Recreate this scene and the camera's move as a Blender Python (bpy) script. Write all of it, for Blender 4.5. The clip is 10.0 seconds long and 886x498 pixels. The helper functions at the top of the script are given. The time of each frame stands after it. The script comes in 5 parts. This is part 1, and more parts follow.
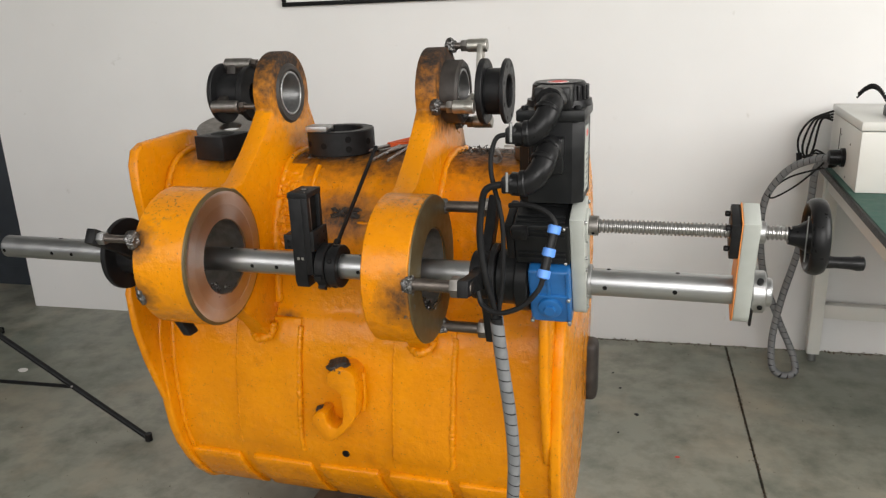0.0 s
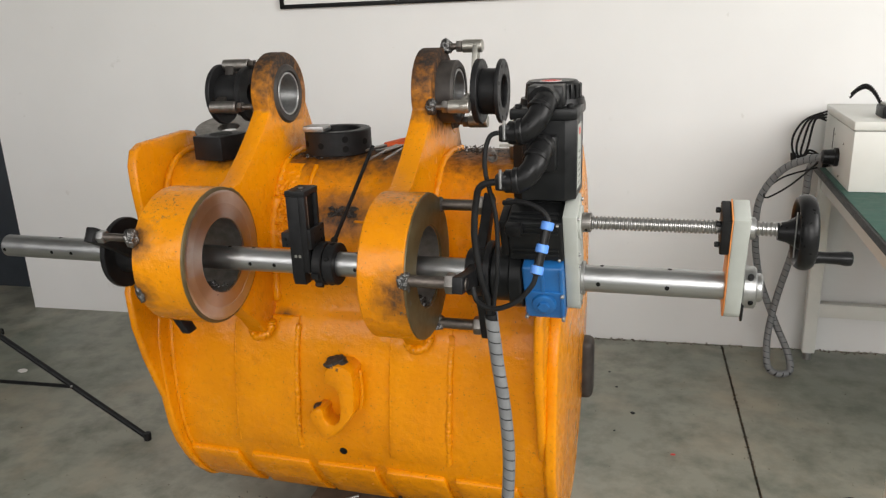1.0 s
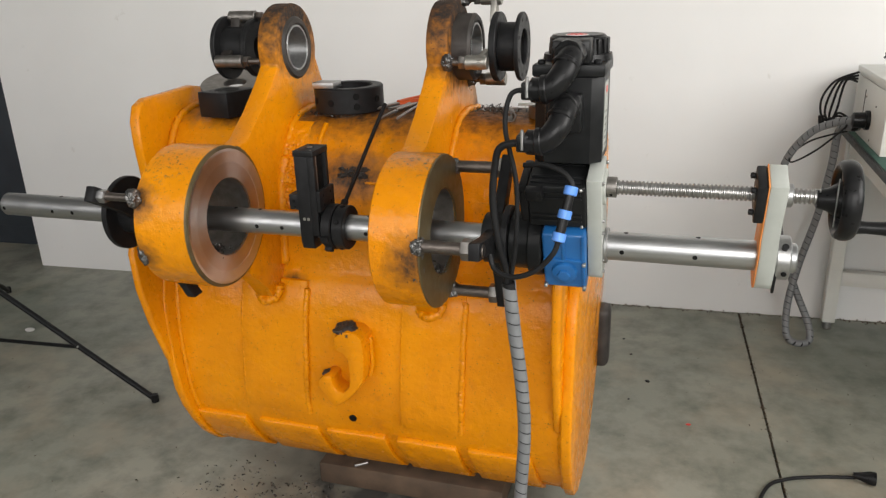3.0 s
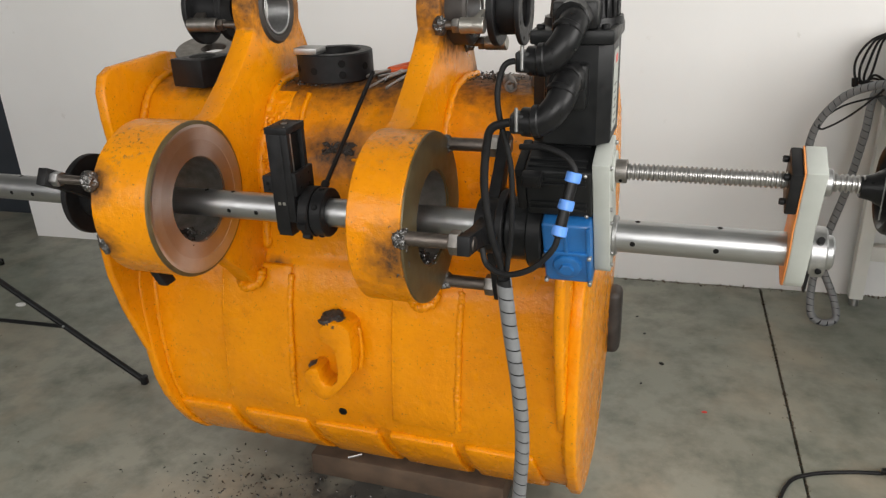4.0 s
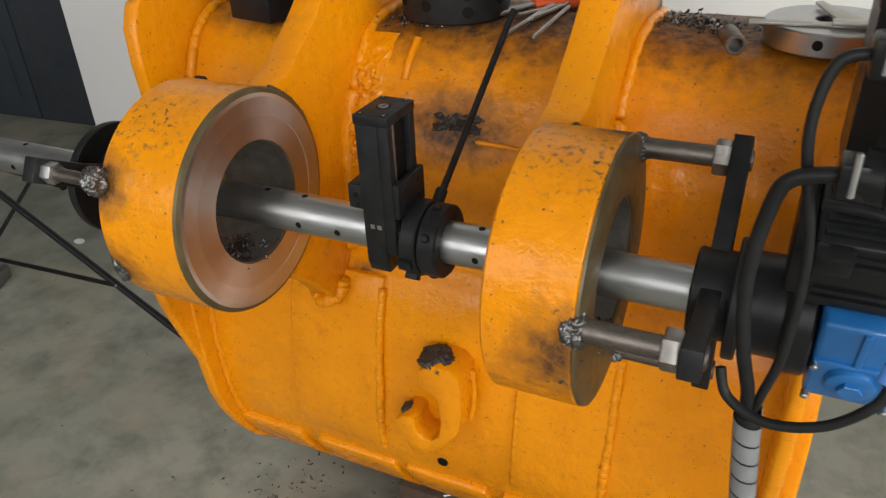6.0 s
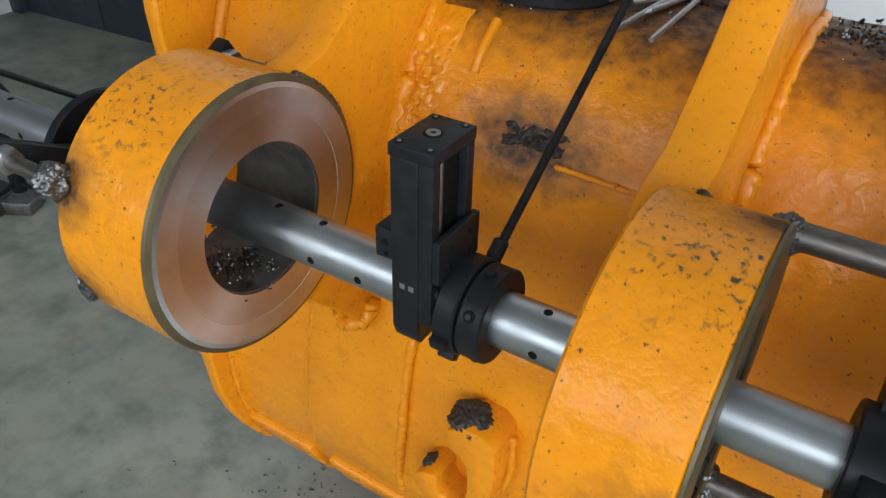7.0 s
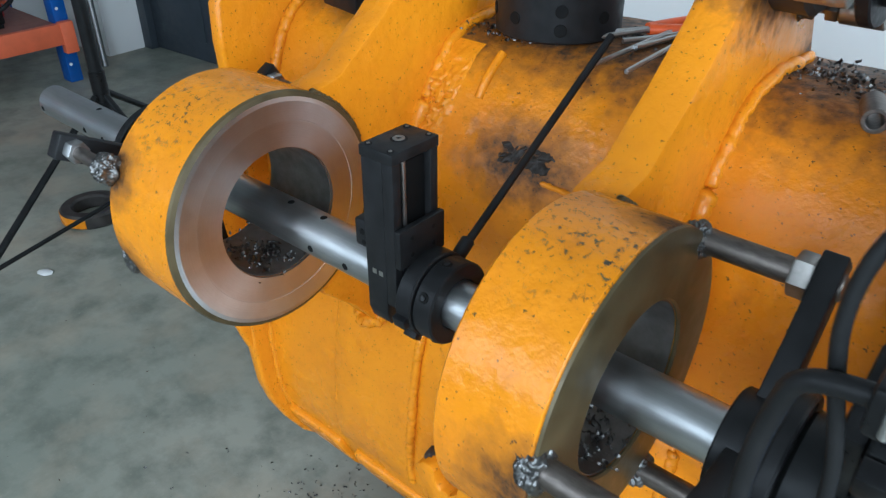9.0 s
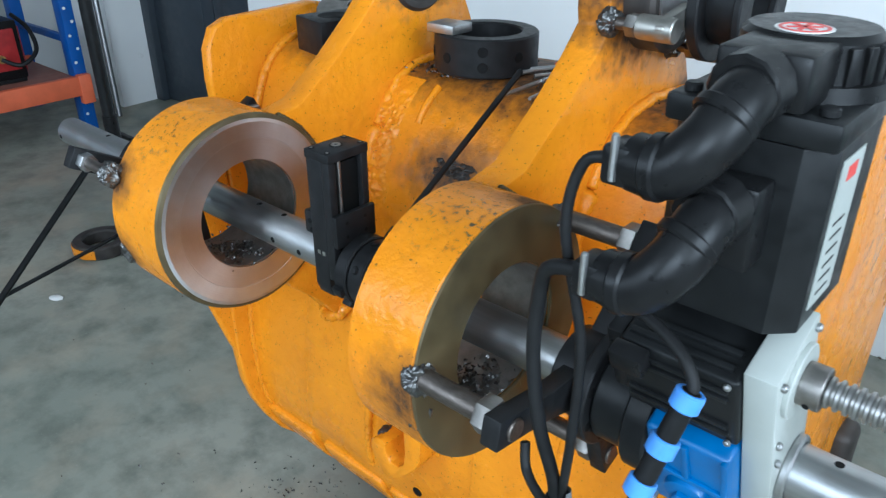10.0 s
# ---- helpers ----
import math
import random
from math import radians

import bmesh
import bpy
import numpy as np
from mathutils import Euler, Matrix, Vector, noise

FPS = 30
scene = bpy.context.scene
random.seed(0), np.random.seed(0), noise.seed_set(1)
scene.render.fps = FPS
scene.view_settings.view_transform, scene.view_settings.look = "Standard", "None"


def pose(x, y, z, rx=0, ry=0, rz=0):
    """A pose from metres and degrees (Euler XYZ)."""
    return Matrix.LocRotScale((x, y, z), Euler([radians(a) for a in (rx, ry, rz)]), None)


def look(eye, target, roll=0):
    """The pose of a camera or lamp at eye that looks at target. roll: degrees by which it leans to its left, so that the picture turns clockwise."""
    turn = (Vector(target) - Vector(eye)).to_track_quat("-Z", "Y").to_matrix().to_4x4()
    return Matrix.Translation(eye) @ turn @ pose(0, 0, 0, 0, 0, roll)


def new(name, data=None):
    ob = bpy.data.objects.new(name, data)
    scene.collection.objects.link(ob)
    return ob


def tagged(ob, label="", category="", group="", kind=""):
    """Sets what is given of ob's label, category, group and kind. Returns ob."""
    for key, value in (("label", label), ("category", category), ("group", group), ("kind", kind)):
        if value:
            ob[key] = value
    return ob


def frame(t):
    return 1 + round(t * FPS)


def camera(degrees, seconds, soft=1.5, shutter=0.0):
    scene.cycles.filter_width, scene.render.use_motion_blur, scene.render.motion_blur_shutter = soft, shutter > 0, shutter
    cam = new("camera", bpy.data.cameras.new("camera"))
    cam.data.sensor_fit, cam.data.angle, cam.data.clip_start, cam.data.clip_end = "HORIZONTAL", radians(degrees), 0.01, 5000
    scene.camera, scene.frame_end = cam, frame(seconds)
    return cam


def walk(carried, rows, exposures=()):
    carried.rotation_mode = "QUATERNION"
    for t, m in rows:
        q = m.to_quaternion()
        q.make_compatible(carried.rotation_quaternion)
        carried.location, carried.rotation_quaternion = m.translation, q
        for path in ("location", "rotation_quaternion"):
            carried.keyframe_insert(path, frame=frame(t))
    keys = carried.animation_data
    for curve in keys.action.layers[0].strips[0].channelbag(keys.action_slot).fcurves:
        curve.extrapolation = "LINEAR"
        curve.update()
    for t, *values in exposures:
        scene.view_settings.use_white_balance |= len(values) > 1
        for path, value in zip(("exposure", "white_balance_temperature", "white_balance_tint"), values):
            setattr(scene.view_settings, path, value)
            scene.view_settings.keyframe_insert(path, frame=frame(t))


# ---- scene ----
cam = camera(60.5, 10.0, soft=1.3, shutter=0.2)
PATH = [
    (0, (0.296, -1.473, 1.479), (-0.262, 0.354, 0.885), -2.2),
    (0.5, (0.301, -1.484, 1.475), (-0.252, 0.346, 0.887), -2.3),
    (1, (0.31, -1.493, 1.473), (-0.246, 0.336, 0.887), -2.3),
    (1.5, (0.317, -1.506, 1.473), (-0.248, 0.318, 0.88), -2.2),
    (2, (0.308, -1.494, 1.467), (-0.265, 0.321, 0.854), -2.0),
    (2.5, (0.287, -1.473, 1.462), (-0.284, 0.333, 0.819), -1.8),
    (4, (0.272, -1.24, 1.452), (-0.333, 0.498, 0.669), -2.5),
    (4.5, (0.315, -1.124, 1.458), (-0.333, 0.575, 0.624), -3.1),
    (5, (0.288, -1.017, 1.459), (-0.407, 0.635, 0.571), -3.7),
    (5.5, (0.125, -0.856, 1.449), (-0.613, 0.743, 0.5), -3.7),
    (6, (-0.031, -0.743, 1.432), (-0.792, 0.803, 0.416), -2.7),
    (6.2, (-0.063, -0.706, 1.424), (-0.834, 0.815, 0.38), -2.1),
    (7.3, (-0.167, -0.416, 1.411), (-1.05, 0.942, 0.239), 2.7),
    (7.5, (-0.162, -0.389, 1.408), (-1.086, 0.941, 0.235), 2.2),
    (8, (-0.141, -0.349, 1.404), (-1.155, 0.917, 0.233), 0.6),
    (8.5, (-0.085, -0.383, 1.415), (-1.168, 0.867, 0.29), -1.0),
    (9, (0.033, -0.497, 1.433), (-1.081, 0.786, 0.378), -0.0),
    (9.5, (0.155, -0.594, 1.442), (-0.994, 0.717, 0.462), 0.3),
    (10, (0.268, -0.599, 1.462), (-0.912, 0.722, 0.533), -0.2),
]

# ---- world, light, exposure ----
world = bpy.data.worlds.new("sky")
scene.world = world
world.use_nodes = True
wn = world.node_tree.nodes
sky = wn.new("ShaderNodeTexSky")
sky.sky_type, sky.sun_disc, sky.sun_elevation, sky.sun_rotation = "NISHITA", False, radians(35), radians(200)
world.node_tree.links.new(sky.outputs[0], wn["Background"].inputs[0])
wn["Background"].inputs[1].default_value = 0.1


def added_daylight(x, y, z, w, h, power, target, color=(1, 0.97, 0.93)):
    """Daylight from an area lamp, added for a window opening that is never seen."""
    d = bpy.data.lights.new("added_daylight", "AREA")
    d.shape, d.size, d.size_y, d.energy, d.color = "RECTANGLE", w, h, power, color
    ob = new("added_daylight", d)
    ob.matrix_world = look((x, y, z), target)
    return ob


# sources are unseen: the first follows the shadows, the others brighten the right side
added_daylight(-2.4, -3.85, 2.45, 3.2, 1.9, 60, (-2.4, 0, 1.2))
added_daylight(1.6, -3.85, 2.45, 2.6, 1.9, 140, (1.6, 0, 1.2))
added_daylight(3.35, -1.2, 2.45, 2.6, 1.9, 160, (0, -1.2, 1.0))
# the filming camera cools and brightens its picture as it comes close
EXPOSURES = [(0, -0.1, 6500, 10), (5.0, -0.13, 6500, 10), (6.2, -0.08, 6350, 8), (7.3, 0.03, 5250, 2), (8.5, 0.12, 5100, 0), (10, 0.26, 5000, 0)]


# ---- materials ----
class Mat:
    """A node material in the making."""

    def __init__(self, name, rough=0.5, metal=0.0, coat=0.0):
        self.m = bpy.data.materials.new(name)
        self.m.use_nodes = True
        self.t = self.m.node_tree
        self.b = self.t.nodes["Principled BSDF"]
        self.b.inputs["Roughness"].default_value = rough
        self.b.inputs["Metallic"].default_value = metal
        self.b.inputs["Coat Weight"].default_value = coat
        self.co = self.t.nodes.new("ShaderNodeTexCoord").outputs["Object"]

    def n(self, kind, **inputs):
        node = self.t.nodes.new(kind)
        for k, v in inputs.items():
            self.put(node.inputs[k.replace("_", " ")], v)
        return node

    def put(self, socket, v):
        if isinstance(v, bpy.types.NodeSocket):
            self.t.links.new(v, socket)
        else:
            socket.default_value = v

    def noise(self, scale, detail=4.0, rough=0.55, co=None, stretch=None):
        co = co or self.co
        if stretch:
            mp = self.n("ShaderNodeMapping", Vector=co)
            mp.inputs["Scale"].default_value = stretch
            co = mp.outputs[0]
        return self.n("ShaderNodeTexNoise", Vector=co, Scale=scale, Detail=detail, Roughness=rough).outputs[0]

    def ramp(self, fac, a, b, lo=0.0, hi=1.0):
        r = self.n("ShaderNodeMapRange", Value=fac)
        for k, v in (("From Min", a), ("From Max", b), ("To Min", lo), ("To Max", hi)):
            r.inputs[k].default_value = v
        return r.outputs[0]

    def mix(self, fac, a, b):
        x = self.t.nodes.new("ShaderNodeMix")
        x.data_type = "RGBA"
        for i, v in ((0, fac), (6, a), (7, b)):
            self.put(x.inputs[i], (*v, 1) if isinstance(v, tuple) and len(v) == 3 else v)
        return x.outputs[2]

    def math(self, op, a, b=0.0):
        x = self.t.nodes.new("ShaderNodeMath")
        x.operation = op
        self.put(x.inputs[0], a), self.put(x.inputs[1], b)
        return x.outputs[0]

    def near(self, p, r, soft=0.5, grit=0.6, scale=40, squash=(1, 1, 1)):
        """1 close to the point p, 0 past the radius r, with a ragged edge."""
        v = self.n("ShaderNodeVectorMath", **{})
        v.operation = "SUBTRACT"
        self.put(v.inputs[0], self.co)
        v.inputs[1].default_value = p
        s = self.t.nodes.new("ShaderNodeVectorMath")
        s.operation = "MULTIPLY"
        self.put(s.inputs[0], v.outputs[0])
        s.inputs[1].default_value = squash
        l = self.t.nodes.new("ShaderNodeVectorMath")
        l.operation = "LENGTH"
        self.put(l.inputs[0], s.outputs[0])
        d = self.math("ADD", l.outputs["Value"], self.math("MULTIPLY", self.math("SUBTRACT", self.noise(scale), 0.5), r * grit * 2))
        return self.ramp(d, r * soft, r, 1.0, 0.0)

    def color(self, v):
        self.put(self.b.inputs["Base Color"], (*v, 1) if isinstance(v, tuple) else v)
        return self

    def bump(self, h, strength=0.3, dist=0.002):
        self.put(self.b.inputs["Normal"], self.n("ShaderNodeBump", Height=h, Strength=strength, Distance=dist).outputs[0])
        return self


def paint_orange(name, spots=(), chips=0.72, worn=(), rough=0.22):
    m = Mat(name, rough, coat=0.0)
    m.b.inputs["Specular IOR Level"].default_value = 0.32
    c = m.mix(m.ramp(m.noise(4, 3), 0.35, 0.7), (0.76, 0.272, 0.001), (0.66, 0.220, 0.001))
    c = m.mix(m.ramp(m.noise(38, 6, 0.7), 0.52, 0.72, 0, 0.30), c, (0.52, 0.15, 0.006))
    c = m.mix(m.ramp(m.noise(13, 5, 0.75), 0.60, 0.70, 0, 0.40), c, (0.40, 0.115, 0.006))
    # pits, drips of dirt and small chips down to the primer
    c = m.mix(m.ramp(m.noise(210, 2, 0.5), 0.695, 0.71, 0, 0.9), c, (0.05, 0.035, 0.02))
    c = m.mix(m.ramp(m.noise(75, 4, 0.75), chips - 0.02, chips), c, (0.06, 0.042, 0.025))
    flake = None
    for p, r in worn:
        k = m.math("MULTIPLY", m.near(p, r, 0.35, 0.5, 30), m.ramp(m.noise(120, 6, 0.75), 0.575, 0.59))
        flake = k if flake is None else m.math("MAXIMUM", flake, k)
    rr = m.ramp(m.noise(9, 4), 0.3, 0.7, rough - 0.08, rough + 0.16)
    if flake is not None:
        c = m.mix(flake, c, m.mix(m.ramp(m.noise(40), 0.45, 0.6), (0.035, 0.034, 0.028), (0.10, 0.085, 0.05)))
        rr = m.math("ADD", rr, m.math("MULTIPLY", flake, 0.25))
    for p, r, sq in spots:
        k = m.near(p, r, 0.25, 0.45, 45, sq)
        c = m.mix(m.math("MULTIPLY", k, m.ramp(m.noise(120, 4, 0.7), 0.3, 0.6, 0.72, 0.98)), c, (0.018, 0.016, 0.015))
        rr = m.math("ADD", rr, m.math("MULTIPLY", k, 0.3))
    m.color(c)
    m.put(m.b.inputs["Roughness"], rr)
    h = m.math("ADD", m.math("ADD", m.noise(11, 3), m.math("MULTIPLY", m.noise(42, 4), 0.30)), m.math("MULTIPLY", m.noise(190, 3), 0.10))
    if flake is not None:
        h = m.math("SUBTRACT", h, m.math("MULTIPLY", flake, 0.10))
    return m.bump(h, 0.75, 0.009).m


def turned_face(name, cy, cz):
    """Bare steel faced on the bar: fine rings round the bore, brown with cutting oil."""
    m = Mat(name, 0.34, 1.0)
    v = m.n("ShaderNodeSeparateXYZ", Vector=m.co)
    y, z = m.math("SUBTRACT", v.outputs[1], cy), m.math("SUBTRACT", v.outputs[2], cz)
    r = m.math("SQRT", m.math("ADD", m.math("MULTIPLY", y, y), m.math("MULTIPLY", z, z)))
    line = m.n("ShaderNodeCombineXYZ", X=m.math("MULTIPLY", r, 40.0)).outputs[0]
    rings = m.noise(22, 4, 0.7, co=line)
    outer = m.ramp(m.math("ADD", r, m.math("MULTIPLY", m.noise(18), 0.006)), 0.1265, 0.1285)
    c = m.mix(outer, (0.56, 0.535, 0.52), (0.64, 0.645, 0.655))
    c = m.mix(m.ramp(m.noise(9, 5, 0.65), 0.42, 0.66, 0, 0.45), c, (0.38, 0.31, 0.265))
    c = m.mix(m.ramp(rings, 0.35, 0.7, 0, 0.35), c, (0.30, 0.28, 0.265))
    m.color(c)
    m.put(m.b.inputs["Roughness"], m.ramp(rings, 0.3, 0.7, 0.30, 0.46))
    m.b.inputs["Anisotropic"].default_value = 0.75
    t = m.t.nodes.new("ShaderNodeTangent")
    t.direction_type, t.axis = "RADIAL", "X"
    m.put(m.b.inputs["Tangent"], t.outputs[0])
    return m.bump(rings, 0.12, 0.0006).m


def steel(name, col=(0.56, 0.56, 0.57), rough=0.28, stretch=(1, 40, 40), var=0.12):
    m = Mat(name, rough, 1.0)
    g = m.noise(12, 4, 0.6, stretch=stretch)
    m.color(m.mix(m.ramp(g, 0.3, 0.7), tuple(v * (1 - var) for v in col), col))
    m.put(m.b.inputs["Roughness"], m.ramp(m.noise(30, 4), 0.3, 0.7, rough - 0.07, rough + 0.09))
    return m.bump(g, 0.06, 0.001).m


def plain(name, col, rough=0.5, metal=0.0, var=0.15, scale=25, bump=0.08, coat=0.0):
    m = Mat(name, rough, metal, coat)
    m.b.inputs["Specular IOR Level"].default_value = 0.20 if max(col) < 0.03 else 0.5
    m.color(m.mix(m.ramp(m.noise(scale, 5), 0.3, 0.7), tuple(v * (1 - var) for v in col), tuple(min(1, v * (1 + var)) for v in col)))
    m.put(m.b.inputs["Roughness"], m.ramp(m.noise(scale * 2, 4), 0.3, 0.7, max(0.03, rough - 0.08), min(1, rough + 0.1)))
    return m.bump(m.noise(scale * 8, 4), bump, 0.001).m


BURN = [((-0.505, 0.28, 0.985), 0.10, (0.75, 1, 1.25)), ((-0.54, 0.52, 1.12), 0.33, (0.7, 1, 4)), ((-0.1, 0.58, 1.11), 0.34, (0.7, 1, 4)),
        ((-0.88, 0.48, 1.12), 0.24, (0.8, 1, 4)), ((-0.672, 0.23, 0.70), 0.05, (1, 1, 1.6))]
ORANGE_SHELL = paint_orange("shell_paint", BURN, 0.70)
ORANGE_EAR = paint_orange("ear_paint", [((-0.73, 0.43, 1.40), 0.20, (1, 0.8, 1)), ((-0.73, 0.44, 1.33), 0.14, (1, 0.8, 1)), ((-0.28, 0.43, 1.40), 0.22, (1, 0.8, 1)), ((-0.28, 0.44, 1.33), 0.16, (1, 0.8, 1)), ((-0.22, 0.38, 1.24), 0.09, (1, 1, 1)), ((-0.25, 0.62, 1.12), 0.1, (1, 1, 1))], 0.70)
ORANGE_BOSS_L = paint_orange("boss_paint", [((-0.83, -0.125, 1.02), 0.06, (1, 1, 1)), ((-0.83, -0.12, 0.90), 0.055, (1, 1, 1))], 0.765, (((-0.785, -0.055, 1.09), 0.085), ((-0.74, 0.03, 1.105), 0.05)))
ORANGE_BOSS_R = paint_orange("boss_paint_worn", [((-0.20, -0.125, 0.93), 0.075, (1, 1, 1)), ((-0.19, 0.07, 1.1), 0.05, (1, 1, 1))], 0.735, (((-0.225, 0.005, 1.11), 0.105), ((-0.195, -0.03, 1.10), 0.06)))
ORANGE = paint_orange("plain_paint", (), 0.70)
BARSTEEL = steel("bar_steel", (0.47, 0.475, 0.48), 0.36, (0.6, 30, 30))
TURNED = turned_face("turned_steel", 0.022, 0.946)
SCREW = steel("screw_steel", (0.45, 0.44, 0.43), 0.34)
DULL = steel("dull_steel", (0.33, 0.31, 0.29), 0.45, (4, 4, 4), 0.35)
ROD = steel("bolt_steel", (0.22, 0.19, 0.17), 0.45, (6, 20, 20), 0.4)
NICKEL = steel("nickel_steel", (0.42, 0.405, 0.37), 0.45, (8, 8, 8), 0.12)
ZINC = steel("zinc_steel", (0.46, 0.46, 0.46), 0.42, (8, 8, 8), 0.2)
WELD = steel("weld_bead", (0.22, 0.215, 0.21), 0.42, (9, 9, 9), 0.5)
BURNT = plain("burnt_steel", (0.045, 0.039, 0.035), 0.55, 0.35, 0.45)
OLIVE = plain("greased_rim", (0.088, 0.066, 0.030), 0.45, 0.3, 0.3)
BLACK = plain("black_oxide", (0.014, 0.014, 0.0148), 0.45, 0.1, 0.3, 40)
BLACKPAINT = plain("black_paint", (0.010, 0.0105, 0.011), 0.36, 0.0, 0.25, 30)
BLACKPLASTIC = plain("black_plastic", (0.009, 0.009, 0.0095), 0.33, 0.0, 0.2, 40)
RUBBER = plain("rubber", (0.012, 0.012, 0.0125), 0.5, 0, 0.25, 50)
# near-black that puts the shade inside holes, recesses and gaps into the colour
HOLE_SHADE = plain("hole_shade_black", (0.003, 0.003, 0.003), 0.7)
GREYPLATE = plain("grey_plate_paint", (0.39, 0.405, 0.375), 0.4, 0.0, 0.06, 20, 0.05)
BLUE = plain("blue_paint", (0.012, 0.11, 0.32), 0.38, 0.0, 0.2, 20, 0.1, 0.2)
BLUECAP = plain("blue_plastic", (0.10, 0.27, 0.72), 0.4, 0, 0.12, 40)
WRAP = plain("grey_wrap", (0.17, 0.175, 0.18), 0.5, 0, 0.12, 40)
WHITEPAINT = plain("white_enamel", (0.66, 0.66, 0.62), 0.38, 0, 0.04, 8)
GREEN = plain("green_mat", (0.03, 0.10, 0.075), 0.6, 0, 0.15, 20)
ORANGEPLASTIC = plain("orange_plastic", (0.70, 0.10, 0.015), 0.4, 0, 0.15, 30)
WOOD = plain("dirty_wood", (0.085, 0.055, 0.035), 0.75, 0, 0.4, 15, 0.4)
DOORGREY = plain("dark_door_paint", (0.035, 0.043, 0.053), 0.5, 0, 0.12, 10)
RACKBLUE = plain("rack_blue", (0.015, 0.09, 0.36), 0.45, 0, 0.15, 10)
RACKORANGE = plain("rack_orange", (0.72, 0.15, 0.06), 0.5, 0, 0.12, 10)
RED = plain("red_plastic", (0.35, 0.02, 0.02), 0.4, 0, 0.2)
WHITEVINYL = plain("white_vinyl", (0.75, 0.74, 0.72), 0.4, 0, 0.04)
REDVINYL = plain("red_vinyl", (0.6, 0.05, 0.04), 0.4, 0, 0.05)
SWARF = steel("swarf", (0.16, 0.15, 0.145), 0.35, (5, 5, 5), 0.5)


def concrete():
    m = Mat("concrete", 0.5)
    c = m.mix(m.ramp(m.noise(0.9, 4), 0.35, 0.68), (0.205, 0.22, 0.182), (0.335, 0.325, 0.268))
    c = m.mix(m.ramp(m.noise(7, 6, 0.65), 0.42, 0.66, 0, 0.75), c, (0.120, 0.130, 0.105))
    c = m.mix(m.ramp(m.noise(2.3, 5, 0.6), 0.5, 0.66, 0, 0.65), c, (0.36, 0.315, 0.24))
    c = m.mix(m.ramp(m.noise(90, 3), 0.62, 0.72, 0, 0.35), c, (0.31, 0.30, 0.27))
    c = m.mix(m.ramp(m.noise(16, 5, 0.7), 0.70, 0.74, 0, 0.8), c, (0.045, 0.043, 0.04))
    # ragged dark patch centred below the bucket, fading outwards
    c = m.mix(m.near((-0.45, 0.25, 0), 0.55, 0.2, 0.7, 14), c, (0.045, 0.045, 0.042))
    m.color(c)
    m.put(m.b.inputs["Roughness"], m.ramp(m.noise(3, 5), 0.3, 0.7, 0.34, 0.62))
    return m.bump(m.noise(120, 4), 0.12, 0.002).m


def plaster():
    m = Mat("white_plaster", 0.75)
    c = m.mix(m.ramp(m.noise(1.2, 4), 0.3, 0.7), (0.79, 0.785, 0.775), (0.73, 0.725, 0.715))
    c = m.mix(m.ramp(m.noise(11, 6, 0.7), 0.66, 0.72, 0, 0.35), c, (0.52, 0.50, 0.46))
    m.color(c)
    return m.bump(m.noise(40, 5), 0.15, 0.002).m


CONCRETE, PLASTER = concrete(), plaster()
# grey for the unseen walls and ceiling, chosen to cut bounced fill
UNSEEN_GREY = plain("unseen_grey", (0.34, 0.35, 0.34), 0.8, 0, 0.08, 2)


# ---- mesh helpers ----
def thing(name, at, label, category, group="", kind=""):
    ob = new(name)
    ob.location = at
    ob.empty_display_size = 0.1
    bpy.context.view_layer.update()
    return tagged(ob, label, category, group, kind)


def part(name, bm, material, parent=None, label="", smooth=True):
    """Links a bmesh, whose places are in the world, as one mesh object under a thing or a part."""
    bmesh.ops.recalc_face_normals(bm, faces=bm.faces)
    me = bpy.data.meshes.new(name)
    bm.to_mesh(me)
    bm.free()
    me.materials.append(material)
    if smooth:
        me.shade_smooth()
        me.set_sharp_from_angle(angle=radians(80 if name.startswith(("weld", "repair")) else 38))
    ob = new(name, me)
    if parent:
        ob.parent = parent
        ob.matrix_parent_inverse = Matrix.Translation(-parent.location) if parent.type == "EMPTY" else Matrix()
    if label:
        ob["label"] = label
    return ob


def bevel(bm, w, seg=2, angle=35):
    es = [e for e in bm.edges if len(e.link_faces) == 2 and e.calc_face_angle(0) > radians(angle)]
    if w > 0 and es:
        bmesh.ops.bevel(bm, geom=es, offset=w, segments=seg, affect="EDGES", profile=0.5, clamp_overlap=True)


def box(x0, x1, y0, y1, z0, z1, b=0.002, m=None, bm=None, seg=2):
    """A bevelled box; m turns it about its own centre."""
    t = bmesh.new()
    c = Vector(((x0 + x1) / 2, (y0 + y1) / 2, (z0 + z1) / 2))
    bmesh.ops.create_cube(t, size=1)
    for v in t.verts:
        v.co = Vector((v.co.x * (x1 - x0), v.co.y * (y1 - y0), v.co.z * (z1 - z0)))
    bevel(t, b, seg)
    t.transform(Matrix.Translation(c) @ (m or Matrix()))
    return join(bm, t)


def join(bm, t):
    if bm is None:
        return t
    me = bpy.data.meshes.new("tmp")
    t.to_mesh(me)
    t.free()
    bm.from_mesh(me)
    bpy.data.meshes.remove(me)
    return bm


def frame_of(d):
    d = Vector(d).normalized()
    return d.to_track_quat("X", "Z").to_matrix().to_4x4()


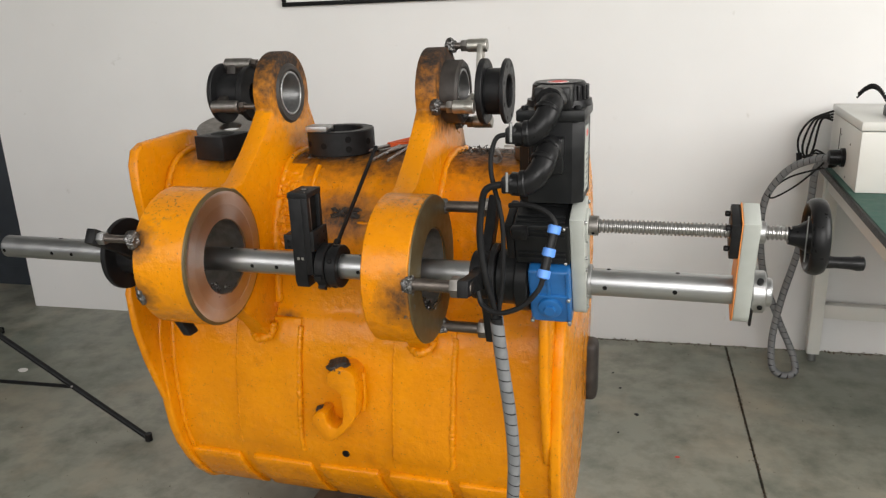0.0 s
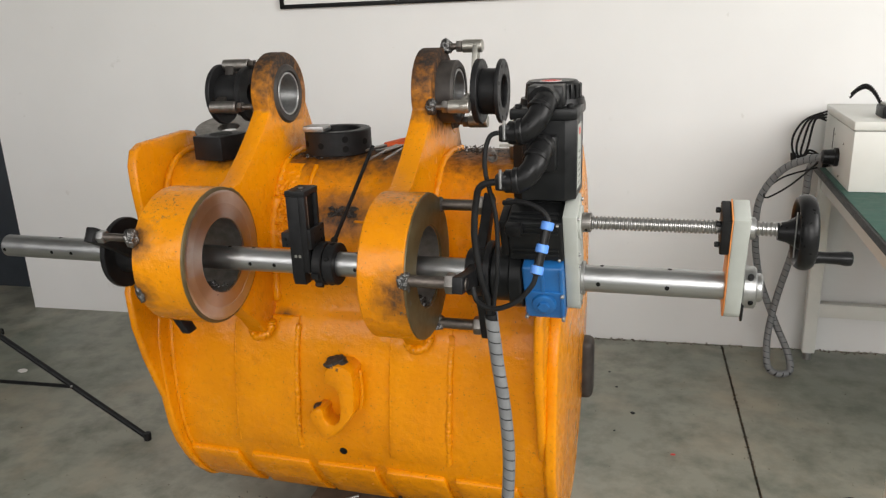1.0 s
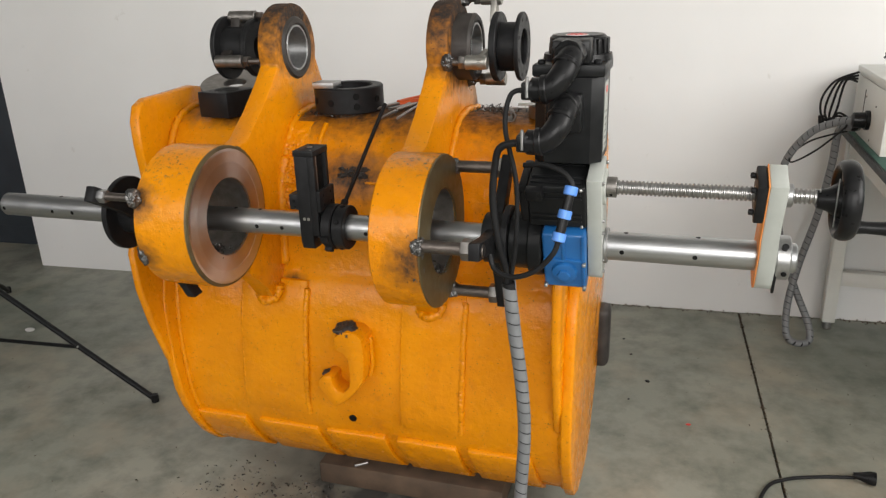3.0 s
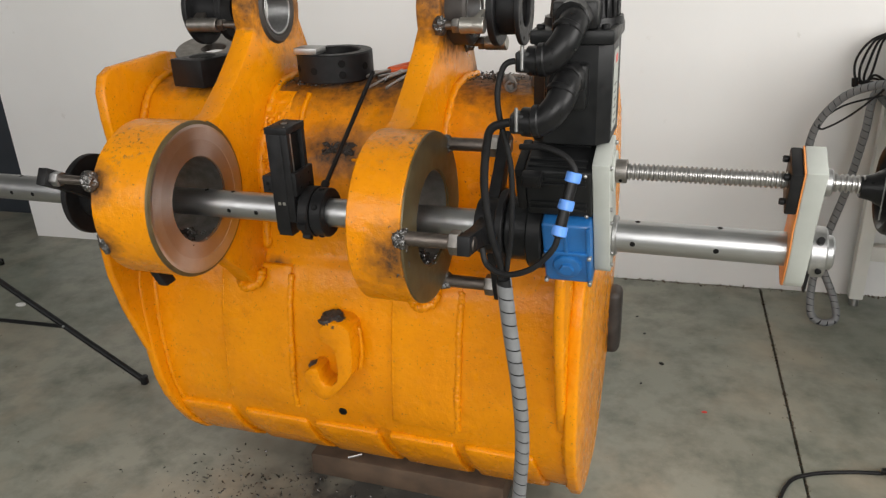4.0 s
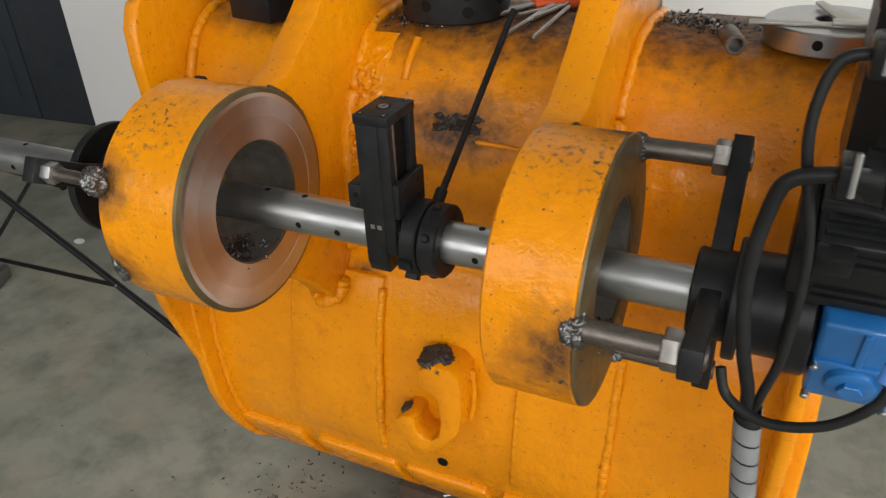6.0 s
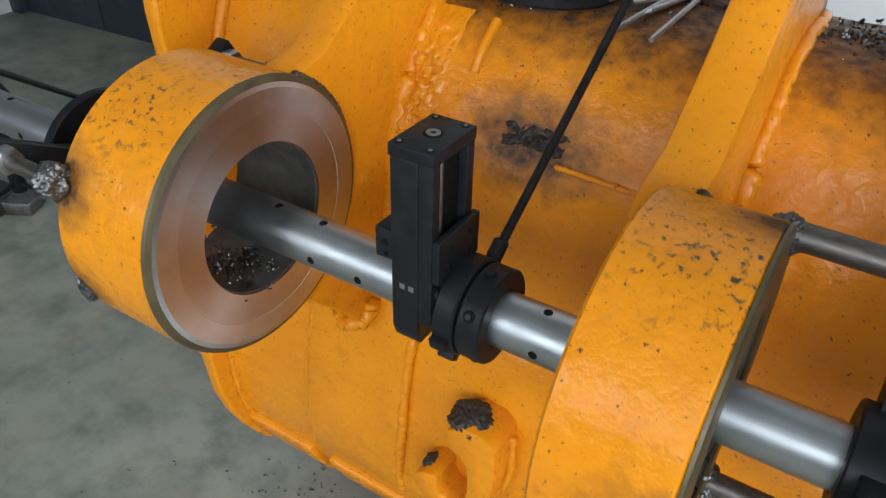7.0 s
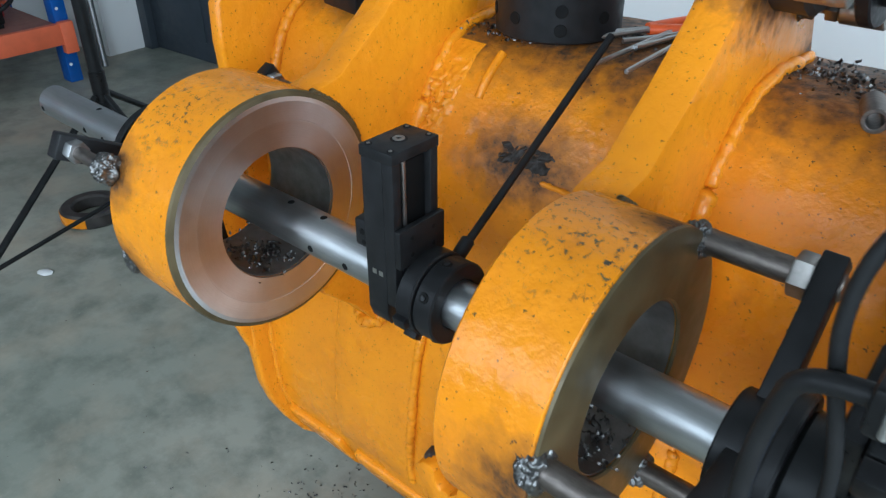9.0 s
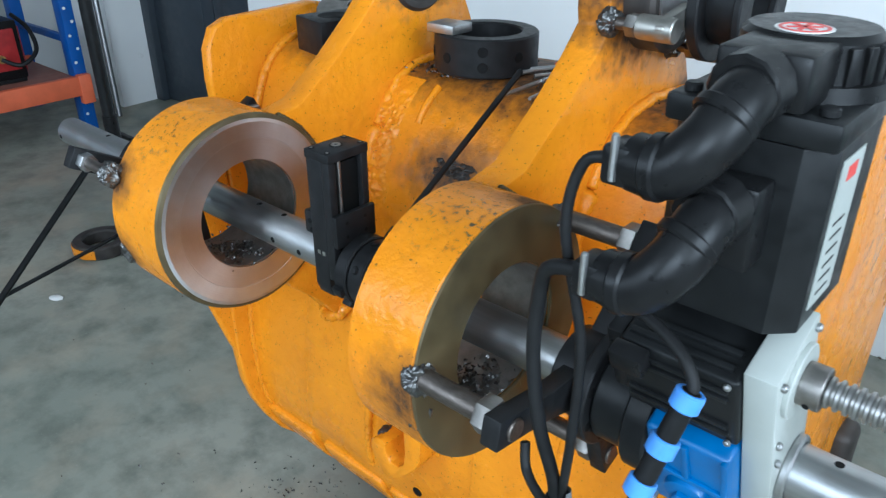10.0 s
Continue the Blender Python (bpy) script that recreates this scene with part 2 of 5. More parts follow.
def lathe(profile, at, axis=(1, 0, 0), n=48, bm=None, closed=True):
    """Turns a profile of (distance along the axis, radius) about the axis; closed: its ends meet, as on a ring."""
    t = bmesh.new()
    rings = []
    for a, r in profile:
        rings.append([t.verts.new((a, r * math.cos(2 * math.pi * i / n), r * math.sin(2 * math.pi * i / n))) for i in range(n)] if r > 1e-6 else [t.verts.new((a, 0, 0))])
    pairs = list(zip(rings, rings[1:])) + ([(rings[-1], rings[0])] if closed else [])
    for p, q in pairs:
        for i in range(n):
            j = (i + 1) % n
            f = [p[i % len(p)], p[j % len(p)], q[j % len(q)], q[i % len(q)]]
            f = list(dict.fromkeys(f))
            if len(f) > 2:
                t.faces.new(f)
    t.transform(Matrix.Translation(at) @ frame_of(axis))
    return join(bm, t)


def rod(p, q, r, n=20, c=0.0015, bm=None):
    """A round bar from p to q with chamfered ends."""
    p, q = Vector(p), Vector(q)
    L = (q - p).length
    c = min(c, r * 0.4, L * 0.4)
    return lathe([(0, 0), (0, r - c), (c, r), (L - c, r), (L, r - c), (L, 0)], p, q - p, n, bm, False)


def ring(x0, x1, ri, ro, at, axis=(1, 0, 0), n=56, c=0.003, bm=None):
    return lathe([(x0, ri + c), (x0, ro - c), (x0 + c, ro), (x1 - c, ro), (x1, ro - c), (x1, ri + c), (x1 - c, ri), (x0 + c, ri)], at, axis, n, bm)


def hexnut(p, d, r, h, bm=None, bore=0.0):
    d = Vector(d).normalized()
    t = bmesh.new()
    t = lathe([(0, 0), (0, r * 0.93), (h * 0.12, r), (h * 0.88, r), (h, r * 0.93), (h, 0)], p, d, 6, None, False)
    return join(bm, t)


def smooth_path(pts, k=8):
    pts = [Vector(p) for p in pts]
    out = []
    for i in range(len(pts) - 1):
        a, b, c, d = pts[max(i - 1, 0)], pts[i], pts[i + 1], pts[min(i + 2, len(pts) - 1)]
        for j in range(k):
            t = j / k
            out.append(0.5 * (2 * b + (c - a) * t + (2 * a - 5 * b + 4 * c - d) * t * t + (3 * b - a - 3 * c + d) * t ** 3))
    return out + [pts[-1]]


def tube(pts, r, n=12, k=8, bm=None, ripple=0.0, step=2):
    """A round hose along a smooth path; ripple: ribs."""
    path = smooth_path(pts, k)
    t = bmesh.new()
    rings, up = [], Vector((0, 0, 1))
    for i, p in enumerate(path):
        d = (path[min(i + 1, len(path) - 1)] - path[max(i - 1, 0)]).normalized()
        s = d.cross(up)
        s = s.normalized() if s.length > 0.05 else d.cross(Vector((1, 0, 0))).normalized()
        up = s.cross(d).normalized()
        rr = r * (1 + (ripple if (i // step) % 2 else -ripple))
        rings.append([t.verts.new(p + rr * (math.cos(2 * math.pi * j / n) * s + math.sin(2 * math.pi * j / n) * up)) for j in range(n)])
    for a, b in zip(rings, rings[1:]):
        for j in range(n):
            t.faces.new((a[j], a[(j + 1) % n], b[(j + 1) % n], b[j]))
    t.faces.new(rings[0]), t.faces.new(rings[-1])
    return join(bm, t)


def spiral(pts, r, width, pitch, thick=0.0012, k=10):
    """A flat band wound round a path."""
    path = smooth_path(pts, k)
    ln = [0.0]
    for a, b in zip(path, path[1:]):
        ln.append(ln[-1] + (b - a).length)
    t, last, up = bmesh.new(), None, Vector((0.3, 0.9, 0.1))
    steps = int(ln[-1] / pitch * 14)
    j = 0
    for i in range(steps):
        s = ln[-1] * i / steps
        while ln[j + 1] < s:
            j += 1
        f = (s - ln[j]) / max(1e-6, ln[j + 1] - ln[j])
        p, d = path[j].lerp(path[j + 1], f), (path[j + 1] - path[j]).normalized()
        a = d.cross(up).normalized()
        up = a.cross(d).normalized()
        o = math.cos(2 * math.pi * i / 14) * a + math.sin(2 * math.pi * i / 14) * up
        row = [t.verts.new(p + o * (r + thick) - d * width / 2), t.verts.new(p + o * (r + thick) + d * width / 2)]
        if last:
            t.faces.new((last[0], last[1], row[1], row[0]))
        last = row
    return t


def prism(poly, a0, a1, axis="x", b=0.003, m=None, bm=None, seg=2):
    """A flat outline pushed along an axis. axis x: outline in (y, z); y: in (x, z); z: in (x, y)."""
    t = bmesh.new()
    place = {"x": lambda u, v, a: (a, u, v), "y": lambda u, v, a: (u, a, v), "z": lambda u, v, a: (u, v, a)}[axis]
    lo, hi = [t.verts.new(place(u, v, a0)) for u, v in poly], [t.verts.new(place(u, v, a1)) for u, v in poly]
    t.faces.new(lo), t.faces.new(hi)
    for i in range(len(poly)):
        j = (i + 1) % len(poly)
        t.faces.new((lo[i], lo[j], hi[j], hi[i]))
    bmesh.ops.recalc_face_normals(t, faces=t.faces)
    if b:
        bevel(t, b, seg, 50)
    if m:
        t.transform(m)
    return join(bm, t)


def arc(cy, cz, r, a0, a1, n=16):
    return [(cy + r * math.cos(radians(a0 + (a1 - a0) * i / (n - 1))), cz + r * math.sin(radians(a0 + (a1 - a0) * i / (n - 1)))) for i in range(n)]


def bead(pts, r=0.006, seed=1, bm=None, lump=0.14, k=12):
    """A weld bead: a row of uneven overlapping drops along a path."""
    rnd = random.Random(seed)
    t = bmesh.new()
    path = smooth_path(pts, k)
    path = [p + Vector([rnd.uniform(-0.13, 0.13) * r for _ in range(3)]) for p in path]
    n, rings, up = 10, [], Vector((0.2, 0.3, 0.9))
    for i, p in enumerate(path):
        d = (path[min(i + 1, len(path) - 1)] - path[max(i - 1, 0)]).normalized()
        u = d.cross(up)
        u = u.normalized() if u.length > 0.05 else d.orthogonal().normalized()
        up = u.cross(d).normalized()
        end = 0.3 if i in (0, len(path) - 1) else 1
        rr = r * rnd.uniform(1 - lump, 1 + lump) * end
        rings.append([t.verts.new(p + rr * rnd.uniform(0.9, 1.1) * (math.cos(2 * math.pi * j / n) * u + math.sin(2 * math.pi * j / n) * up)) for j in range(n)])
    for a, b in zip(rings, rings[1:]):
        for j in range(n):
            t.faces.new((a[j], a[(j + 1) % n], b[(j + 1) % n], b[j]))
    t.faces.new(rings[0]), t.faces.new(rings[-1])
    return join(bm, t)


def crust(p, r, seed, squash=(1, 1, 1)):
    """A ragged knob of weld slag."""
    t = bmesh.new()
    bmesh.ops.create_icosphere(t, subdivisions=5, radius=1)
    o = Vector((seed * 1.7, seed * 0.6, 0))
    for v in t.verts:
        k = noise.noise(v.co * 1.3 + o) * 0.35 + (0.5 - abs(noise.noise(v.co * 3.2 + o))) * 0.35 + (0.5 - abs(noise.noise(v.co * 7.5 + o))) * 0.18
        q = v.co * (0.85 + k) * r
        v.co = Vector(p) + Vector((q.x * squash[0], q.y * squash[1], q.z * squash[2]))
    return t


# ---- the room ----
SLOPE = 0.058
TURNW = math.atan(SLOPE)


def wall_pose():
    return Matrix.Translation((0, 1.85, 0)) @ Matrix.Rotation(TURNW, 4, "Z")


WP = wall_pose()


def wall_box(x0, x1, y0, y1, z0, z1, b=0.0):
    t = box(x0, x1, y0, y1, z0, z1, b)
    t.transform(WP)
    return t


def floor_slabs():
    floor = thing("floor", (0, 0, 0), "grey-green power-trowelled concrete floor with stains, a darker patch below the bucket and saw-cut joints", "floor", kind="structure")
    base = part("floor_base", box(-5.7, 3.6, -4.2, 2.7, -0.2, -0.035, 0), HOLE_SHADE, floor)
    joint = lambda y: 0.640 - 0.048 * (y - 0.7)
    g = 0.0035
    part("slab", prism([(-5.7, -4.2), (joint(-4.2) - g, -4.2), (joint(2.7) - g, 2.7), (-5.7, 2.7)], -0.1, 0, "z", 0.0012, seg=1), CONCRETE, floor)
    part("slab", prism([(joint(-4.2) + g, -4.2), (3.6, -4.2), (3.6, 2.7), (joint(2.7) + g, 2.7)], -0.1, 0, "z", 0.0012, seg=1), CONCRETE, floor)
    return floor


floor_slabs()
wall_n = thing("wall_north", (0, 1.85, 0), "white painted plaster wall with faint scuffs and marks", "wall", kind="structure")
part("wall_panel", wall_box(-3.06, 3.9, 0, 0.36, 0, 3.95), PLASTER, wall_n)
part("wall_panel", wall_box(-6.0, -4.45, 0, 0.36, 0, 3.95), PLASTER, wall_n)
part("wall_panel", wall_box(-4.45, -3.06, 0, 0.36, 2.5, 3.95), PLASTER, wall_n)
# walls out of view, added to close the room and hold down bounce
for nm, bmx, lab in (("wall_west", box(-5.9, -5.7, -4.4, 2.7, 0, 3.95, 0), "unseen side wall, added in plain grey to limit bounced light"),
                     ("wall_east_low", box(3.6, 3.8, -4.4, 2.7, 0, 1.5, 0), "unseen wall below the window, added in plain grey to limit bounced light"),
                     ("wall_east_high", box(3.6, 3.8, -4.4, 2.7, 3.4, 3.95, 0), "unseen wall above the window, added in plain grey to limit bounced light"),
                     ("wall_east_north", box(3.6, 3.8, 0.1, 2.7, 1.5, 3.4, 0), "unseen wall beside the window, added in plain grey to limit bounced light"),
                     ("wall_east_south", box(3.6, 3.8, -4.4, -2.5, 1.5, 3.4, 0), "unseen wall beside the window, added in plain grey to limit bounced light"),
                     ("wall_south_low", box(-5.7, 3.6, -4.4, -4.2, 0, 1.5, 0), "unseen wall below the windows, added in plain grey to limit bounced light"),
                     ("wall_south_high", box(-5.7, 3.6, -4.4, -4.2, 3.4, 3.95, 0), "unseen wall above the windows, added in plain grey to limit bounced light"),
                     ("wall_south_west", box(-5.7, -4.0, -4.4, -4.2, 1.5, 3.4, 0), "unseen wall beside the window, added in plain grey to limit bounced light"),
                     ("wall_south_middle", box(-0.8, 0.3, -4.4, -4.2, 1.5, 3.4, 0), "unseen wall between the windows, added in plain grey to limit bounced light"),
                     ("wall_south_east", box(2.9, 3.6, -4.4, -4.2, 1.5, 3.4, 0), "unseen wall beside the window, added in plain grey to limit bounced light")):
    tagged(part(nm, bmx, UNSEEN_GREY), lab, "wall", kind="structure")
tagged(part("ceiling", box(-5.9, 3.8, -4.4, 2.7, 3.95, 4.1, 0), UNSEEN_GREY), "unseen ceiling, added in plain grey to limit bounced light", "ceiling", kind="structure")


def window(name, x0, x1, along_x, at):
    w = thing(name, (x0, at, 1.5) if along_x else (at, x0, 1.5), "unseen white framed workshop window, added for the daylight lamp", "window", kind="structure")
    f = (lambda a0, a1, z0, z1: box(a0, a1, at - 0.03, at + 0.03, z0, z1, 0.004)) if along_x else (lambda a0, a1, z0, z1: box(at - 0.03, at + 0.03, a0, a1, z0, z1, 0.004))
    n = 3
    for i in range(n + 1):
        x = x0 + (x1 - x0) * i / n
        part("window_frame", f(max(x0, x - 0.03), min(x1, x + 0.03), 1.5, 3.0), WHITEPAINT, w)
    for z in (1.5, 2.95):
        part("window_frame", f(x0, x1, z, z + 0.05), WHITEPAINT, w)


# windows out of view, added to go with the daylight lamps
window("added_window_1", -4.0, -0.8, True, -4.3)
window("added_window_2", 0.3, 2.9, True, -4.3)
window("added_window_3", -2.5, 0.1, False, 3.7)


def double_door():
    d = thing("door_1", tuple(WP @ Vector((-3.8, 0.3, 0))), "closed dark blue-grey panelled double door set back in the wall", "door", kind="structure")
    part("door_frame", wall_box(-4.45, -4.37, 0.24, 0.34, 0, 2.5, 0.003), DOORGREY, d)
    part("door_frame", wall_box(-3.14, -3.061, 0.24, 0.34, 0, 2.5, 0.003), DOORGREY, d)
    part("door_frame", wall_box(-4.37, -3.14, 0.24, 0.34, 2.42, 2.5, 0.003), DOORGREY, d)
    for x0, x1 in ((-4.37, -3.76), (-3.75, -3.14)):
        leaf = part("door_leaf", wall_box(x0, x1, 0.285, 0.325, 0.006, 2.415, 0.002), DOORGREY, d)
        for z0, z1 in ((0.12, 1.0), (1.12, 2.3)):
            part("door_panel", wall_box(x0 + 0.1, x1 - 0.1, 0.276, 0.290, z0, z1, 0.006), DOORGREY, leaf)
    return d


double_door()


def picture_frame():
    p = thing("picture_frame", tuple(WP @ Vector((-0.6, 0, 1.53))), "large white notice board in a thin black frame on the wall", "picture")
    part("backing", wall_box(-1.39, 0.42, -0.012, -0.001, 1.54, 2.44, 0.0), WHITEVINYL, p)
    for a in ((-1.40, 0.43, 1.53, 1.548), (-1.40, 0.43, 2.432, 2.45), (-1.40, -1.382, 1.548, 2.432), (0.412, 0.43, 1.548, 2.432)):
        part("frame_bar", wall_box(a[0], a[1], -0.022, -0.001, a[2], a[3], 0.002), BLACKPLASTIC, p)


picture_frame()

# ---- the bucket ----
BY, BZ = 0.03, 0.937
CY, CZ = 0.022, 0.946
UY, UZ = 0.438, 1.284
XL, XR = -1.045, 0.05


PROFILE = [(0.74, 1.01), (0.70, 1.065), (0.62, 1.108), (0.48, 1.120), (0.43, 1.116), (0.388, 1.104), (0.356, 1.084), (0.330, 1.055), (0.312, 1.022), (0.296, 0.988), (0.282, 0.968), (0.274, 0.92), (0.266, 0.85), (0.259, 0.78), (0.254, 0.738), (0.248, 0.724), (0.240, 0.714), (0.232, 0.70), (0.222, 0.67), (0.209, 0.62), (0.200, 0.56), (0.195, 0.49), (0.193, 0.42), (0.195, 0.365), (0.204, 0.31), (0.223, 0.25), (0.255, 0.19), (0.30, 0.135), (0.36, 0.098), (0.44, 0.078), (0.52, 0.072), (0.60, 0.10)]


def face_y(z):
    """How far back the bucket's front lies at a height."""
    for (y1, z1), (y0, z0) in zip(PROFILE[3:], PROFILE[4:]):
        if z0 <= z <= z1:
            return y0 + (y1 - y0) * (z - z0) / (z1 - z0)
    return 0.3


def flare(x, y, z=0.6):
    """The bucket widens towards its mouth and towards its top."""
    f = (x - (XL + XR) / 2) / (XR - XL) * 2
    return x + min(0, f) * max(0, y - 0.2) * 0.05 + max(0, f) * 0.008 * z + min(0, f) * (0.05 * z - 0.04)


def lumpy(x0, x1, z0, z1, at, rise, nx, nz, scale):
    """A ragged sheet of weld metal on the bucket's front."""
    t = bmesh.new()
    rows = []
    for i in range(nz + 1):
        z = z0 + (z1 - z0) * i / nz
        row = []
        for k in range(nx + 1):
            x = x0 + (x1 - x0) * k / nx
            edge = min(1, 4 * min(k, nx - k) / nx, 4 * min(i, nz - i) / nz)
            h = (0.45 + 0.55 * noise.noise(Vector((x * scale, 3, z * scale * 1.6))) + 0.35 * noise.noise(Vector((x * scale * 2.5, 8, z * scale * 2.5)))) * edge
            row.append(t.verts.new((x + 0.004 * noise.noise(Vector((x * 60, z * 60, 5))), at(z) - rise * h + 0.003, z)))
        rows.append(row)
    for r0, r1 in zip(rows, rows[1:]):
        for k in range(nx):
            t.faces.new((r0[k], r0[k + 1], r1[k + 1], r1[k]))
    return t


def bucket():
    b = thing("excavator_bucket", (-0.5, 0.5, 0.07), "orange painted steel excavator bucket with welded ears and worn, chipped paint", "excavator bucket")
    prof = PROFILE
    t = bmesh.new()
    nx = 60
    inner = []
    for i, (y, z) in enumerate(prof):
        a, c = Vector(prof[max(i - 1, 0)]), Vector(prof[min(i + 1, len(prof) - 1)])
        d = (c - a).normalized()
        inner.append((y - d.y * 0.022, z + d.x * 0.022))
    def sheet(p, bumpy):
        rows = []
        for y, z in p:
            row = []
            for k in range(nx + 1):
                x = XL + (XR - XL) * k / nx
                w = noise.noise(Vector((x * 5, y * 5, z * 5))) * 0.006 + noise.noise(Vector((x * 16, y * 16, z * 16))) * 0.0012 if bumpy else 0
                row.append(t.verts.new((flare(x, y, z), y + w, z + (w if y > 0.3 else 0))))
            rows.append(row)
        for r0, r1 in zip(rows, rows[1:]):
            for k in range(nx):
                t.faces.new((r0[k], r0[k + 1], r1[k + 1], r1[k]))
        return rows
    o, n_ = sheet(prof, True), sheet(inner, False)
    for e in (0, -1):
        for k in range(nx):
            t.faces.new((o[e][k], o[e][k + 1], n_[e][k + 1], n_[e][k]))
    for k in (0, nx):
        for i in range(len(prof) - 1):
            t.faces.new((o[i][k], o[i + 1][k], n_[i + 1][k], n_[i][k]))
    shell = part("shell", t, ORANGE_SHELL, b)
    side = [(0.200, 1.06), (0.205, 1.12), (0.225, 1.158), (0.26, 1.172), (0.48, 1.176), (0.53, 1.166), (0.62, 1.12), (0.76, 1.0), (0.85, 0.78), (0.85, 0.52), (0.76, 0.28), (0.62, 0.10), (0.55, 0.066), (0.44, 0.068), (0.355, 0.085), (0.29, 0.122), (0.235, 0.182), (0.198, 0.245), (0.170, 0.31), (0.155, 0.37), (0.150, 0.45), (0.152, 0.56), (0.160, 0.64), (0.185, 0.71), (0.205, 0.76), (0.206, 0.9)]
    for x0, x1, lab in ((XL - 0.026, XL + 0.002, "orange side plate with a rounded lip"), (XR - 0.002, XR + 0.026, "orange side plate with a rounded lip")):
        q = prism(side, x0, x1, "x", 0.007, seg=3)
        for v in q.verts:
            v.co.x = flare(v.co.x, v.co.y, v.co.z)
        sp = part("side_plate", q, ORANGE, b, lab)
        xin = XL + 0.004 if x0 < -0.5 else XR - 0.004
        for pts, r, sd in (([(face_y(1.05), 1.05), (face_y(0.9), 0.9), (face_y(0.76), 0.76)], 0.009, 3), ([(face_y(z), z) for z in (0.70, 0.56, 0.42, 0.29, 0.14)], 0.008, 4)):
            part("weld_bead", bead([(flare(xin, y, z), y, z) for y, z in pts], r, sd, k=14), ORANGE, sp)
    for xin, sd in ((XL + 0.010, 21), (XR - 0.010, 22)):
        part("weld_bead", bead([(flare(xin, y, z), y - 0.002, z + 0.002) for y, z in PROFILE[1:11]], 0.010, sd, k=8, lump=0.08), ORANGE, b, "thick fillet weld inside the side plate")
    # side lips welded on below the ears
    for x in (XL - 0.013, XR - 0.010):
        lip = [(0.205, 0.88), (0.125, 0.86), (0.09, 0.80), (0.088, 0.70), (0.105, 0.60), (0.14, 0.48), (0.175, 0.385), (0.20, 0.39), (0.2, 0.6)]
        q = prism(lip, x - 0.011, x + 0.011, "x", 0.008, seg=3)
        for v in q.verts:
            v.co.x = flare(v.co.x, v.co.y, v.co.z)
        part("side_lip", q, ORANGE, b, "thick bent lip on the side edge")
    # raised straps on the lower sheet
    for x0, x1 in ((-0.816, -0.630), (-0.357, -0.196)):
        t = bmesh.new()
        pr = [(face_y(z), z) for z in (0.708, 0.67, 0.62, 0.56, 0.49, 0.42, 0.365, 0.325)]
        rows = [[t.verts.new((x0 + (x1 - x0) * k / 6 - 0.045 * (0.7 - z) + 0.002 * noise.noise(Vector((k * 0.8, x0 * 9, z * 25))), y - dd, z)) for dd in (-0.006, 0.0085) for k in range(7)] for y, z in pr]
        for r0, r1 in zip(rows, rows[1:]):
            for k in range(6):
                t.faces.new((r0[k], r0[k + 1], r1[k + 1], r1[k])), t.faces.new((r0[7 + k], r0[8 + k], r1[8 + k], r1[7 + k]))
            for k in (0, 6):
                t.faces.new((r0[k], r0[k + 7], r1[k + 7], r1[k]))
        for r in (rows[0], rows[-1]):
            for k in range(6):
                t.faces.new((r[k], r[k + 1], r[k + 8], r[k + 7]))
        bmesh.ops.recalc_face_normals(t, faces=t.faces)
        bevel(t, 0.002, 2, 45)
        part("strap", t, ORANGE, b, "raised strap plate on the lower sheet")
    # upright weld seams on the lower sheet
    for xa, xb, r in ((-0.817, -0.835, 0.0055), (-0.630, -0.646, 0.008), (-0.357, -0.373, 0.0055), (-0.197, -0.212, 0.0085)):
        pts = [(xa + (xb - xa) * k, y, z) for k, (y, z) in zip((0, 0.2, 0.4, 0.7, 1), [(face_y(z) - 0.003, z) for z in (0.69, 0.61, 0.5, 0.41, 0.325)])]
        part("weld_seam", bead(pts, r, int(-xa * 100), k=30, lump=0.10), ORANGE, b)
    # wear pads along the lower curve
    for x0, x1 in ((-1.022, -0.850), (-0.806, -0.622), (-0.594, -0.420), (-0.387, -0.220), (-0.187, -0.017)):
        t = bmesh.new()
        pr = [(face_y(z), z) for z in (0.278, 0.255, 0.205, 0.145, 0.118)]
        rows = []
        for i, (y, z) in enumerate(pr):
            sk = (i - 2) * 0.006
            rows.append([t.verts.new((x0 + (x1 - x0) * k / 6 + sk + noise.noise(Vector((x0 * 30, k, i))) * 0.003, y - dd * 0.8, z - dd * 0.6)) for dd in (-0.004, 0.013) for k in range(7)])
        for r0, r1 in zip(rows, rows[1:]):
            for k in range(6):
                t.faces.new((r0[k], r0[k + 1], r1[k + 1], r1[k])), t.faces.new((r0[7 + k], r0[8 + k], r1[8 + k], r1[7 + k]))
            for k in (0, 6):
                t.faces.new((r0[k], r0[k + 7], r1[k + 7], r1[k]))
        for r in (rows[0], rows[-1]):
            for k in range(6):
                t.faces.new((r[k], r[k + 1], r[k + 8], r[k + 7]))
        bmesh.ops.recalc_face_normals(t, faces=t.faces)
        bevel(t, 0.004, 2, 45)
        part("wear_pad", t, ORANGE, b, "raised orange wear pad on the lower curve")
    # lifting hook
    hook = [(-0.527, 0.570), (-0.522, 0.600), (-0.500, 0.618), (-0.465, 0.615), (-0.447, 0.600), (-0.444, 0.550), (-0.449, 0.490), (-0.461, 0.465), (-0.490, 0.430), (-0.531, 0.397), (-0.548, 0.402), (-0.560, 0.425), (-0.578, 0.450), (-0.577, 0.470), (-0.562, 0.484), (-0.546, 0.486), (-0.538, 0.478), (-0.538, 0.458), (-0.526, 0.442), (-0.508, 0.442), (-0.492, 0.458), (-0.487, 0.490), (-0.489, 0.540), (-0.502, 0.556), (-0.518, 0.562)]
    hk = part("lifting_hook", prism(hook, 0.138, 0.212, "y", 0.004, seg=2), ORANGE, b, "orange welded lifting hook with a burnt top")
